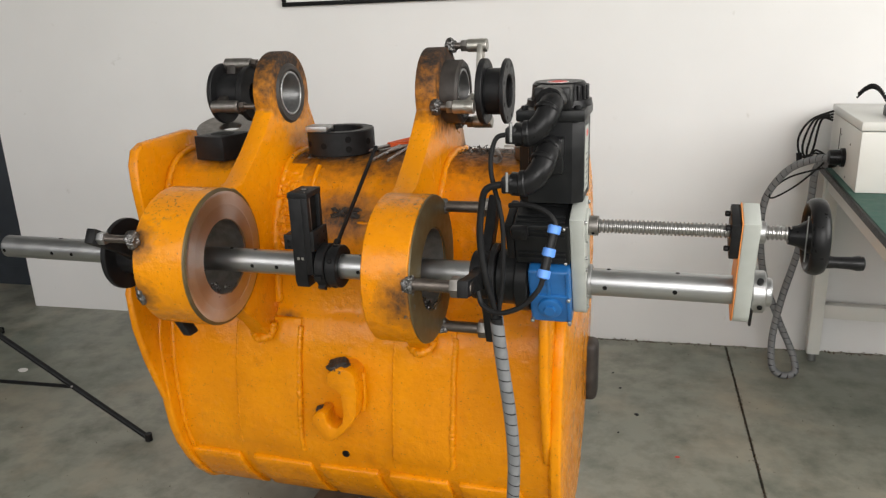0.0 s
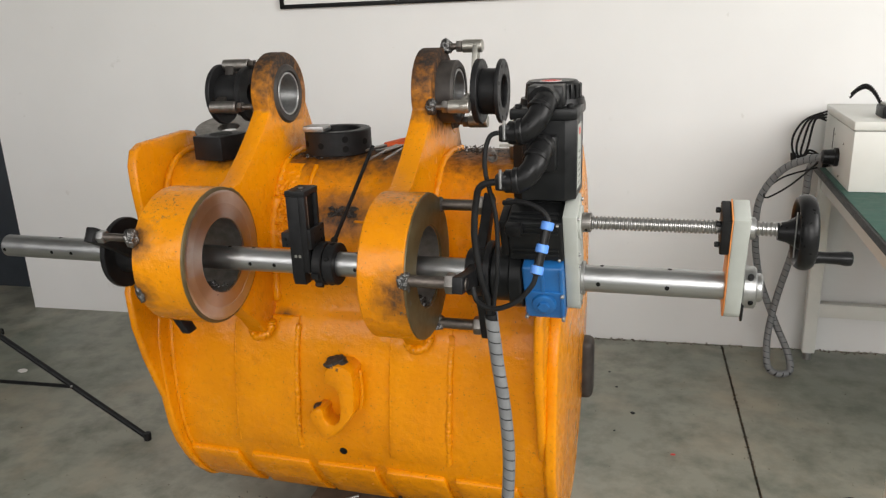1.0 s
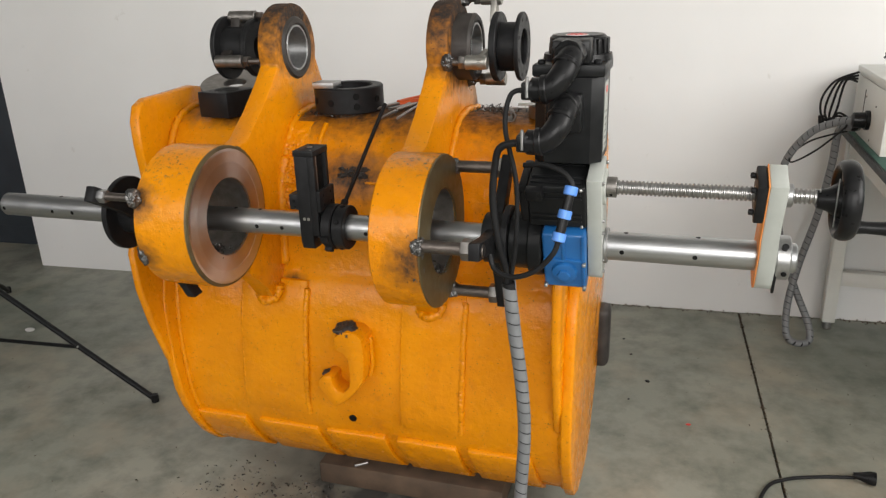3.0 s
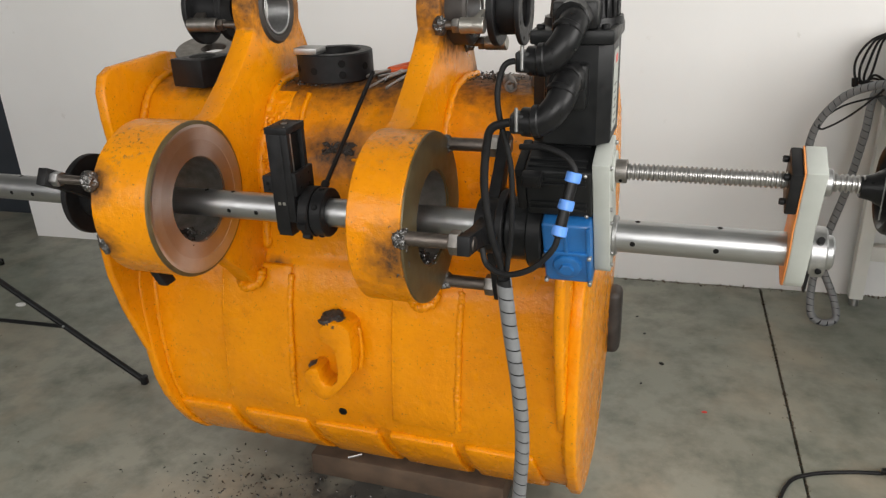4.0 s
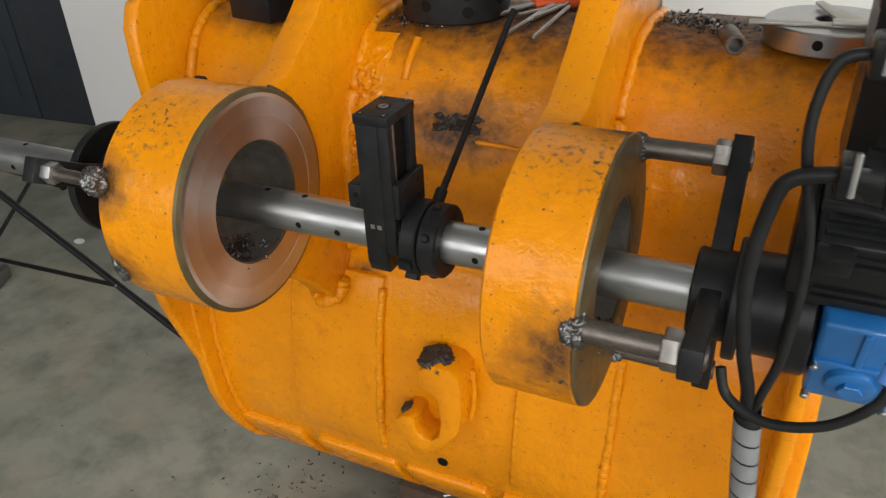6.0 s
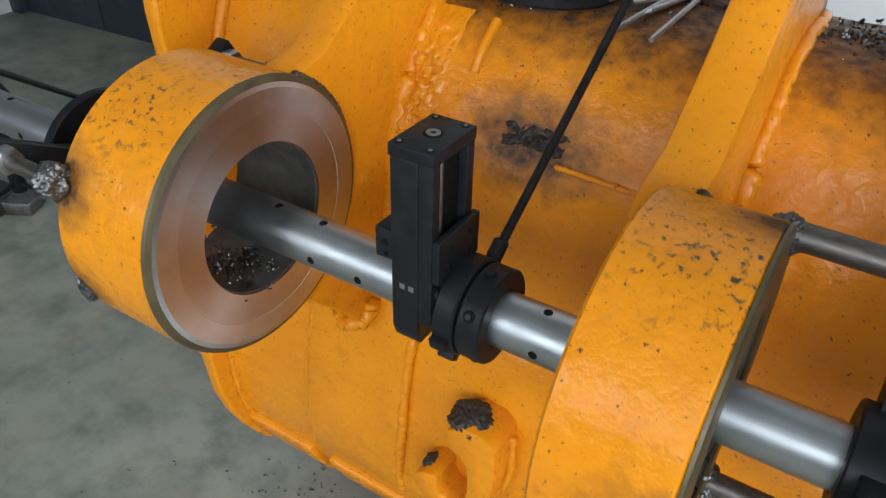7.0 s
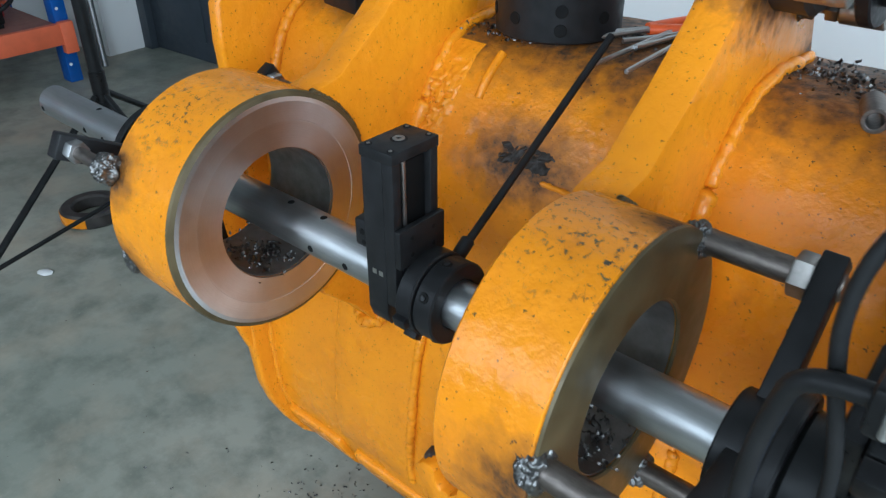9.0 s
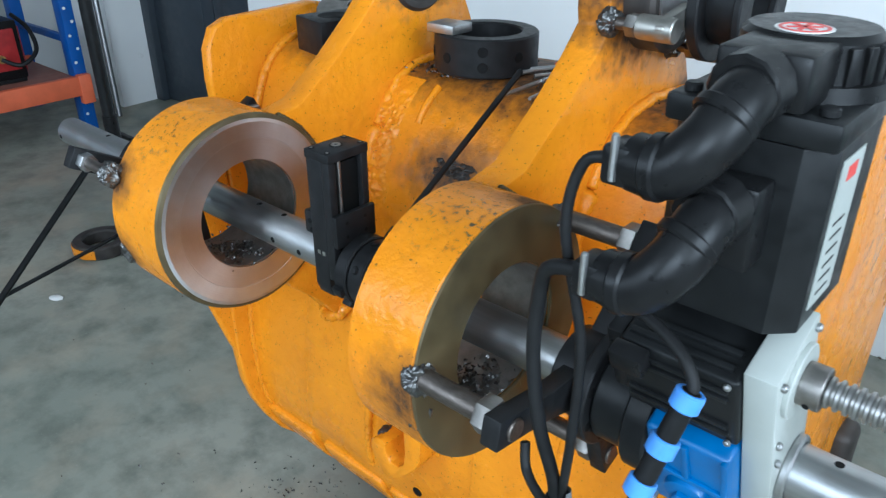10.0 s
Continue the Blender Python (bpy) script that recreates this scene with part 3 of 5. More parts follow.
    part("weld_crust", crust((-0.498, 0.170, 0.610), 0.026, 5, (1.25, 1.2, 0.65)), BURNT, hk, "burnt weld crust")
    part("weld_crust", crust((-0.520, 0.172, 0.588), 0.016, 6, (0.7, 1.2, 1.2)), ORANGE, hk)
    part("weld_crust", crust((-0.563, 0.165, 0.481), 0.009, 7, (1.4, 2.0, 0.6)), BURNT, hk)
    part("weld_bead", bead([(-0.444, 0.186, 0.59), (-0.442, 0.186, 0.52), (-0.450, 0.186, 0.475)], 0.006, 6), ORANGE, hk)
    part("cutting_edge", box(0.060, 0.112, 0.74, 0.82, 0.27, 0.47, 0.02, seg=3), BURNT, b, "worn grey cutting edge corner")
    # solid black plug, the hole's inner shade given by colour
    part("hole", rod((-0.518, 0.228, 0.330), (-0.518, 0.1985, 0.326), 0.011, 16), HOLE_SHADE, b)
    part("weld_patch", lumpy(-0.562, -0.455, 0.972, 1.006, lambda z: face_y(z) + 0.002, 0.020, 60, 24, 95), BURNT, b, "burnt patch of weld drops")
    part("weld_bead", bead([(-0.47, face_y(0.968), 0.968), (-0.41, face_y(0.966), 0.966), (-0.335, face_y(0.964), 0.964)], 0.004, 9), ORANGE, b)
    part("weld_seam", tube([(-0.607, 0.372, 1.096), (-0.608, 0.340, 1.070), (-0.610, 0.322, 1.042)], 0.007, 8, 5), ORANGE, b)
    return b


BUCKET = bucket()


def bored(bm, y, z, r, n=48):
    """Bores a round hole along x through the two flat faces of a plate."""
    caps = sorted(bm.faces, key=lambda f: -f.calc_area())[:2]
    rims = []
    for f in caps:
        x, outer = f.verts[0].co.x, list(f.edges)
        bmesh.ops.delete(bm, geom=[f], context="FACES_ONLY")
        vs = [bm.verts.new((x, y + r * math.cos(2 * math.pi * k / n), z + r * math.sin(2 * math.pi * k / n))) for k in range(n)]
        bmesh.ops.triangle_fill(bm, use_beauty=True, use_dissolve=False, edges=outer + [bm.edges.new((vs[k], vs[(k + 1) % n])) for k in range(n)], normal=(1, 0, 0))
        rims.append(vs)
    a, b = rims
    for k in range(n):
        bm.faces.new((a[k], a[(k + 1) % n], b[(k + 1) % n], b[k]))
    return bm


def ear(x0, x1, boss0, boss1, boss_paint, collar, machined):
    e = part("ear", bored(prism(
        arc(UY, UZ, 0.112, 197, -18, 26) + [(0.582, 1.17), (0.62, 1.09), (0.60, 1.0), (0.40, 0.95), (0.26, 0.72), (0.215, 0.665), (0.195, 0.662), (0.15, 0.72), (0.09, 0.775)] + arc(CY, CZ, 0.128, -72, 72, 14) + [(0.10, 1.088), (0.15, 1.098), (0.228, 1.155), (0.292, 1.210)],
        x0, x1, "x", 0.005), UY, UZ, 0.07), ORANGE_EAR, BUCKET, "orange ear plate, scorched round its upper bore")
    # lower boss with its bore
    bo = part("boss", ring(boss0, boss1 - 0.004, 0.09, 0.163, (0, CY, CZ), n=96, c=0.003), boss_paint, e, "thick orange boss with chipped paint")
    if machined:
        part("face", lathe([(boss1 - 0.004, 0.0905), (boss1 - 0.004, 0.1555), (boss1 - 0.001, 0.1555), (boss1, 0.150), (boss1, 0.1262), (boss1 - 0.0004, 0.1258), (boss1 - 0.0004, 0.0905)], (0, CY, CZ), n=96), TURNED, bo, "freshly machined bright steel face", False)
        part("rim", lathe([(boss1 - 0.007, 0.1632), (boss1 - 0.003, 0.1615), (boss1 - 0.001, 0.1555), (boss1 - 0.005, 0.150)], (0, CY, CZ), n=96), OLIVE, bo, "greasy olive chamfer")
    else:
        part("face", lathe([(boss1 - 0.004, 0.0905), (boss1 - 0.004, 0.1625), (boss1 - 0.001, 0.1615), (boss1, 0.158), (boss1, 0.093), (boss1 - 0.002, 0.0905)], (0, CY, CZ), n=96), OLIVE, bo, "olive brown greased steel face")
    part("bore", lathe([(boss0 - 0.0005, 0.0903), (boss1 - 0.0045, 0.0903), (boss1 - 0.0045, 0.0888), (boss0 - 0.0005, 0.0888)], (0, CY, CZ), n=96), DULL, bo, "bare steel bore")
    # upper bush
    ub = part("bush", ring(x0 - 0.004, x1 + collar, 0.058, 0.080, (0, UY, UZ), n=64, c=0.006), BURNT, e, "scorched steel bush")
    part("bush_liner", ring(x0 - 0.002, x1 + collar - 0.002, 0.0525, 0.0585, (0, UY, UZ), n=64, c=0.001), ZINC, ub, "bright bore liner")
    # fillet welds
    part("weld_bead", bead([(x1 + 0.004, face_y(1.02), 1.02), (x1 + 0.005, face_y(1.062), 1.062), (x1 + 0.004, face_y(1.10), 1.10), (x1 + 0.004, 0.46, 1.12), (x1 + 0.004, 0.6, 1.112)], 0.009, 11), ORANGE, e)
    part("weld_bead", bead([(x1 + 0.004, face_y(z), z) for z in (0.74, 0.85, 0.95, 1.02)], 0.013, 12), ORANGE, e)
    part("weld_bead", bead([(x0, 0.20, 0.672), ((x0 + x1) / 2, 0.186, 0.66), (x1, 0.20, 0.672), (x1 + 0.004, 0.215, 0.70)], 0.012, 13), ORANGE, e)
    part("weld_bead", bead([(x1 - 0.002, y, z) for y, z in arc(CY, CZ, 0.163, 62, 20, 8)], 0.005, 14), OLIVE, e)
    return e


ear_l = ear(-0.760, -0.708, -0.834, -0.699, ORANGE_BOSS_L, 0.006, True)
ear_r = ear(-0.312, -0.258, -0.290, -0.183, ORANGE_BOSS_R, 0.045, False)

# thick wavy repair weld beside the ear
t = lumpy(-0.712, -0.645, 0.87, 1.10, lambda z: face_y(z) - 0.003, 0.018, 54, 140, 60)
part("repair_weld", t, ORANGE, BUCKET, "coarse repair weld painted orange")

# ---- the boring machine ----
MACHINE = thing("boring_bar", (-0.45, BY, BZ), "long bright steel boring bar with cross holes through both bosses", "boring bar")
part("bar", rod((-1.353, BY, BZ), (0.50, BY, BZ), 0.0285, 48, 0.003), BARSTEEL, MACHINE)
# cross holes are solid plugs; black colour stands in for their shaded depth
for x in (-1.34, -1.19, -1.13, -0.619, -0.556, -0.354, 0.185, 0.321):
    part("cross_hole", rod((x, BY - 0.020, BZ - 0.002), (x, BY - 0.0288, BZ - 0.003), 0.0048, 14, 0.0006), HOLE_SHADE, MACHINE)
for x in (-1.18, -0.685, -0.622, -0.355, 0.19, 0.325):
    part("cross_hole", rod((x, BY, BZ + 0.02), (x, BY, BZ + 0.0288), 0.0048, 14, 0.0006), HOLE_SHADE, MACHINE)


def polar(a, r):
    return BY + r * math.cos(radians(a)), BZ + r * math.sin(radians(a))


def spider(x, angles, reach, hub_r, name, label, disc_x, disc_r, rod_to, rod_r0, width=0.034, thick=0.022, slanted=None, rod_r=0.009):
    """A bearing bracket with three arms, each bolted by a threaded rod to the boss."""
    s = thing(name, (x, BY, BZ), label, "bearing bracket")
    part("hub", ring(min(disc_x, x - thick), max(disc_x, x + thick), 0.029, hub_r, (0, BY, BZ), c=0.002), BLACK, s)
    fl = part("flange", ring(disc_x - 0.007, disc_x + 0.007, 0.029, disc_r, (0, BY, BZ), c=0.002), BLACK, s)
    d = -1 if disc_x < x else 1
    for k in range(8):
        y, z = polar(22.5 + 45 * k, disc_r * 0.84)
        part("flange_hole", rod((disc_x + d * 0.001, y, z), (disc_x + d * 0.0074, y, z), 0.006, 12, 0.0003), HOLE_SHADE, fl)
    for a in angles:
        m = Matrix.Translation((x, BY, BZ)) @ Matrix.Rotation(radians(a), 4, "X")
        w = width / 2
        t = prism([(0.03, -w * 1.5), (reach * 0.55, -w), (reach, -w), (reach, w), (reach * 0.55, w), (0.03, w * 1.5)], -thick / 2, thick / 2, "x", 0.002, m)
        if a == slanted:
            for v in t.verts:
                r_ = math.hypot(v.co.y - BY, v.co.z - BZ)
                v.co.x += max(0, r_ - 0.06) * 0.62
        arm = part("arm", t, BLACK, s)
        if a == slanted:
            continue
        y, z = polar(a, rod_r0)
        sgn = 1 if rod_to > x else -1
        part("threaded_rod", rod((x - sgn * 0.014, y, z), (rod_to, y, z), rod_r, 18), ROD, s)
        part("nut", hexnut((x + sgn * thick / 2, y, z), (sgn, 0, 0), rod_r * 1.7, 0.018), DULL if rod_r > 0.01 else ZINC, s)
        part("weld_lump", crust((rod_to + sgn * 0.002, y, z), 0.019, int(a), (0.8, 1, 1)), WELD, s)
    return s


spider(-0.925, (151, 271, 31), 0.205, 0.05, "bearing_bracket", "black three-armed bearing bracket with a flange, bolted to the boss", -0.985, 0.088, -0.83, 0.185, slanted=271)
spider(-0.072, (50, 170, 290), 0.185, 0.052, "bearing_bracket", "black three-armed bearing bracket with rusty threaded rods", -0.045, 0.07, -0.187, 0.160, rod_r=0.0128)
part("weld_stub", crust((-0.828, -0.118, 0.900), 0.023, 31, (0.7, 0.8, 1.2)), WELD, ear_l, "torn weld stub")
part("weld_stub", crust((-0.193, -0.120, 0.958), 0.020, 32, (0.7, 0.7, 1.3)), WELD, ear_r, "bright weld stub")
part("weld_stub", crust((-0.197, -0.118, 0.905), 0.020, 36, (0.7, 0.7, 1.3)), WELD, ear_r, "bright weld stub")


def tool_head():
    h = thing("tool_head", (-0.46, BY, BZ), "black boring tool head with clamp collar on the bar", "tool head")
    body = part("body", prism([(-0.030, 0.915), (-0.024, 0.898), (0.034, 0.898), (0.040, 0.915), (0.040, 1.106), (-0.030, 1.106)], -0.487, -0.456, "x", 0.002), BLACK, h)
    for y0, y1 in ((-0.030, -0.018), (0.028, 0.040)):
        part("guide_rail", box(-0.456, -0.441, y0, y1, 0.93, 1.106, 0.001), BLACK, h)
    # shade between the rails is painted as a black block
    part("slide", box(-0.4555, -0.449, -0.017, 0.027, 1.0, 1.10, 0.001), HOLE_SHADE, h)
    part("spindle", rod((-0.449, -0.006, 1.0), (-0.449, -0.006, 1.104), 0.003, 10), DULL, h)
    cap = part("cap", box(-0.488, -0.440, -0.031, 0.041, 1.106, 1.119, 0.0015), BLACK, h)
    for x in (-0.480, -0.448):
        for y in (-0.024, 0.034):
            part("screw", rod((x, y, 1.117), (x, y, 1.1196), 0.0042, 14, 0.0002), HOLE_SHADE, cap)
            part("screw", rod((x, y, 1.117), (x, y, 1.1201), 0.0022, 8, 0.0002), DULL, cap)
    part("adjuster_recess", rod((-0.464, 0.005, 1.117), (-0.464, 0.005, 1.1194), 0.0095, 20, 0.0002), HOLE_SHADE, cap)
    part("adjuster", ring(0, 0.0016, 0.003, 0.0068, (-0.464, 0.005, 1.119), (0, 0, 1), 20, 0.0005), DULL, cap)
    pl = part("slide_plate", box(-0.4405, -0.432, -0.031, 0.041, 0.985, 1.032, 0.0015), BLACK, h)
    for y in (-0.012, 0.022):
        for z in (0.998, 1.019):
            part("screw", rod((-0.433, y, z), (-0.4315, y, z), 0.0028, 12, 0.0004), HOLE_SHADE, pl)
    sb = part("tool_holder", box(-0.512, -0.4872, -0.022, 0.018, 0.985, 1.020, 0.003), BLACK, h)
    part("screw", rod((-0.50, -0.021, 1.005), (-0.50, -0.0228, 1.005), 0.004, 12, 0.0004), HOLE_SHADE, sb)
    part("screw", rod((-0.498, -0.021, 0.992), (-0.498, -0.0228, 0.992), 0.003, 12, 0.0004), HOLE_SHADE, sb)
    for k in (-0.003, 0.007):
        part("marking", box(-0.474 + k, -0.468 + k, -0.0306, -0.0298, 0.965, 0.971, 0), NICKEL, body)
    part("collar", ring(-0.4405, -0.418, 0.0288, 0.051, (0, BY, BZ), c=0.002), BLACK, h)
    c2 = part("collar", ring(-0.416, -0.390, 0.0288, 0.049, (0, BY, BZ), c=0.002), BLACK, h)
    for a, x in ((150, -0.404), (205, -0.43), (240, -0.404), (95, -0.404)):
        y, z = polar(a, 0.0485)
        part("clamp_screw", rod((x, *polar(a, 0.040)), (x, *polar(a, 0.0502)), 0.0062, 12, 0.0006), HOLE_SHADE, c2)
        part("screw", rod((x, *polar(a, 0.0495)), (x, *polar(a, 0.0515)), 0.0036, 8, 0.0004), BLACK, c2)
    for a in (195, 232):
        m = Matrix.Translation((-0.43, *polar(a, 0.050))) @ Matrix.Rotation(radians(a), 4, "X")
        t = box(-0.009, 0.009, -0.006, 0.008, -0.007, 0.007, 0.0015)
        t.transform(m)
        part("clamp_lug", t, BLACK, h)


tool_head()
for ob in bpy.data.objects["tool_head"].children_recursive:
    if ob.name.startswith(("collar", "clamp")) or ob.parent.name.startswith("collar"):
        ob.data.transform(Matrix.Translation((-0.011, 0, 0)))
    else:
        ob.data.transform(Matrix.Translation((-0.017, 0.020, -0.005)))
lever = thing("tommy_bar", (-0.41, 0.07, 0.98), "long black steel rod leaning from the collar to the bucket's top", "rod")
part("shank", rod((-0.438, 0.074, 0.966), (-0.4476, 0.392, 1.148), 0.0050, 14), BLACK, lever)
part("tip", rod((-0.4376, 0.062, 0.959), (-0.4390, 0.092, 0.978), 0.0085, 12), BLACK, lever)


LEAN22 = Matrix.Translation((0, BY, BZ)) @ Matrix.Rotation(radians(22), 4, "X")
SZ = 0.146


def leaning(bm):
    """Turns what is built about the bar's axis to the forward lean of the drive."""
    bm.transform(LEAN22)
    return bm


def drive_unit():
    d = thing("drive_unit", (0.05, BY, BZ), "drive unit with black motor, blue gearbox and grey plate", "drive unit")
    part("bearing_housing", ring(-0.038, 0.034, 0.029, 0.058, (0, BY, BZ), c=0.004), BLACKPAINT, d)
    part("housing_flange", ring(0.004, 0.033, 0.03, 0.070, (0, BY, BZ), c=0.003), BLACKPAINT, d)
    g = part("gearbox", leaning(box(0.036, 0.120, -0.062, 0.062, -0.066, 0.072, 0.006, seg=3)), BLUE, d, "blue painted cast gearbox")
    part("gearbox_boss", leaning(lathe([(0, 0), (0, 0.026), (0.008, 0.024), (0.010, 0.020), (0.010, 0)], (0.078, -0.061, -0.022), (0, -1, 0), 24, None, False)), BLUE, g)
    part("gearbox_plug", leaning(hexnut((0.078, -0.070, -0.022), (0, -1, 0), 0.013, 0.007)), BLUE, g)
    part("gearbox_rib", leaning(box(0.038, 0.118, -0.066, -0.061, 0.005, 0.012, 0.001)), BLUE, g)
    part("gearbox_rib", leaning(box(0.074, 0.081, -0.066, -0.061, 0.012, 0.068, 0.001)), BLUE, g)
    part("gearbox_lip", leaning(box(0.112, 0.1195, -0.066, 0.066, -0.070, 0.070, 0.002)), BLUE, g)
    for x in (0.040, 0.117):
        for z in (-0.058, 0.004):
            part("bolt", leaning(rod((x, -0.061, z), (x, -0.072, z), 0.0042, 10)), ZINC, g)
    plate = arc(-0.018, -0.040, 0.024, 180, 270, 5) + arc(0.018, -0.040, 0.024, 270, 360, 5) + [(0.042, 0.188), (-0.042, 0.188)]
    p = part("end_plate", leaning(prism(plate, 0.121, 0.149, "x", 0.0025)), GREYPLATE, d, "pale grey painted end plate")
    for y, z in ((-0.034, -0.040), (-0.034, -0.01), (-0.034, 0.06), (-0.034, 0.09), (-0.034, 0.178), (0.034, 0.178)):
        part("bolt", leaning(rod((0.1485, y, z), (0.1535, y, z), 0.004, 10)), ZINC, p)
    part("bearing_cap", leaning(ring(0.1485, 0.154, 0.012, 0.034, (0, 0, SZ), c=0.001)), GREYPLATE, p)
    part("bar_seal", ring(0.1485, 0.157, 0.0287, 0.036, (0, BY, BZ), c=0.002), ZINC, p)
    part("screw_collar", leaning(ring(0.154, 0.172, 0.009, 0.0195, (0, 0, SZ), c=0.001)), DULL, d)
    part("set_screw", leaning(rod((0.163, -0.018, SZ - 0.004), (0.163, -0.0202, SZ - 0.004), 0.003, 8, 0.0003)), HOLE_SHADE, d)
    m = part("motor", leaning(box(0.012, 0.1205, -0.048, 0.048, 0.080, 0.176, 0.005, seg=3)), BLACKPAINT, d, "black finned servo motor")
    for z in (0.095, 0.107, 0.148, 0.160):
        part("fin", leaning(box(0.018, 0.112, -0.0515, -0.0475, z, z + 0.005, 0.0008)), BLACKPAINT, m)
    for y in (-0.036, -0.02, 0.02, 0.036):
        part("fin", leaning(box(0.018, 0.112, y - 0.003, y + 0.003, 0.1758, 0.181, 0.0008)), BLACKPAINT, m)
    part("terminal_box", leaning(box(0.012, 0.044, -0.068, -0.050, 0.155, 0.180, 0.003)), BLACKPLASTIC, m)
    part("rear_cap", leaning(box(-0.006, 0.0118, -0.042, 0.042, 0.084, 0.172, 0.005)), BLACKPLASTIC, m)
    for y, z in ((-0.040, 0.172), (-0.040, 0.086)):
        part("bolt", leaning(rod((0.112, y - 0.008, z), (0.112, y - 0.013, z), 0.0035, 8)), ZINC, m)
    return d


drive_unit()
lead = thing("lead_screw", tuple(LEAN22 @ Vector((0.34, 0, SZ))), "bright steel trapezoidal lead screw", "lead screw")
prof, x = [(0.150, 0), (0.150, 0.0108)], 0.150
while x < 0.535:
    prof += [(x, 0.0108), (x + 0.0016, 0.0138), (x + 0.0040, 0.0138), (x + 0.0056, 0.0108)]
    x += 0.0074
prof += [(0.545, 0.0108), (0.545, 0)]
part("thread", leaning(lathe(prof, (0, 0, SZ), n=28, closed=False)), SCREW, lead)


def tail_plate():
    p = thing("tail_plate", (0.455, BY, 0.95), "pale grey plate joining bar and lead screw with black nut block", "bracket")
    poly = arc(-0.012, -0.030, 0.032, 180, 270, 4) + arc(0.012, -0.030, 0.032, 270, 360, 4) + [(0.044, 0.035), (0.034, 0.07), (0.034, 0.188), (-0.034, 0.188), (-0.034, 0.07), (-0.044, 0.035)]
    part("plate", leaning(prism(poly, 0.440, 0.470, "x", 0.0025)), GREYPLATE, p)
    part("primed_face", leaning(prism(poly, 0.4375, 0.4398, "x", 0.0006)), plain("orange_primer", (0.70, 0.26, 0.07), 0.45), p, "orange primed inner face")
    nb = part("nut_block", leaning(box(0.420, 0.4374, -0.0335, 0.0335, SZ - 0.041, SZ + 0.039, 0.003)), BLACK, p)
    for z in (SZ - 0.024, SZ + 0.024):
        for y in (-0.022, 0.022):
            part("screw", leaning(rod((0.420, y, z), (0.411, y, z), 0.0055, 12)), BLACK, nb)
    part("nut_flange", leaning(ring(0.425, 0.482, 0.0139, 0.021, (0, 0, SZ), c=0.002)), ZINC, nb)
    part("bar_collar", ring(0.4702, 0.497, 0.0287, 0.042, (0, BY, BZ), c=0.003), ZINC, p, "bright clamp collar")
    part("collar_back", leaning(box(0.4705, 0.476, -0.040, 0.040, -0.058, 0.0, 0.002)), BLACK, p)
    part("clamp_screw", rod((0.484, BY - 0.03, BZ + 0.028), (0.484, BY - 0.04, BZ + 0.036), 0.006, 12), BLACK, p)
    part("clamp_screw", rod((0.486, BY - 0.036, BZ - 0.018), (0.486, BY - 0.0415, BZ - 0.02), 0.005, 12), HOLE_SHADE, p)


tail_plate()
bpy.data.objects["tail_plate"].location.x -= 0.009


def handwheel():
    c = LEAN22 @ Vector((0.557, 0, SZ)) + Vector((0, 0, -0.004))
    w = thing("handwheel", c, "black plastic handwheel with a turning handle", "handwheel")
    part("rim", lathe([(0.020 * math.cos(a) * 0.8, 0.060 + 0.010 * math.sin(a)) for a in [2 * math.pi * i / 14 for i in range(14)]], c, n=56), BLACKPLASTIC, w)
    part("hub", lathe([(-0.046, 0), (-0.046, 0.016), (-0.03, 0.020), (-0.006, 0.034), (0.0, 0.034), (0.004, 0.018), (0.004, 0)], c, n=32, closed=False), BLACKPLASTIC, w)
    for a in (75, 195, 315):
        m = Matrix.Translation(c) @ Matrix.Rotation(radians(a), 4, "X")
        part("spoke", prism([(0.026, -0.011), (0.058, -0.008), (0.058, 0.008), (0.026, 0.011)], -0.008, 0.004, "x", 0.003, m), BLACKPLASTIC, w)
    part("handle", lathe([(0, 0), (0, 0.008), (0.006, 0.012), (0.02, 0.0105), (0.045, 0.0115), (0.058, 0.0135), (0.066, 0.0125), (0.068, 0.009), (0.068, 0)], (c.x + 0.012, c.y - 0.022, c.z - 0.040), n=24, closed=False), BLACKPLASTIC, w)
    part("marker_line", rod((c.x - 0.019, c.y - 0.03, c.z + 0.045), (c.x - 0.019, c.y - 0.03, c.z - 0.04), 0.0012, 8), ZINC, w)


handwheel()


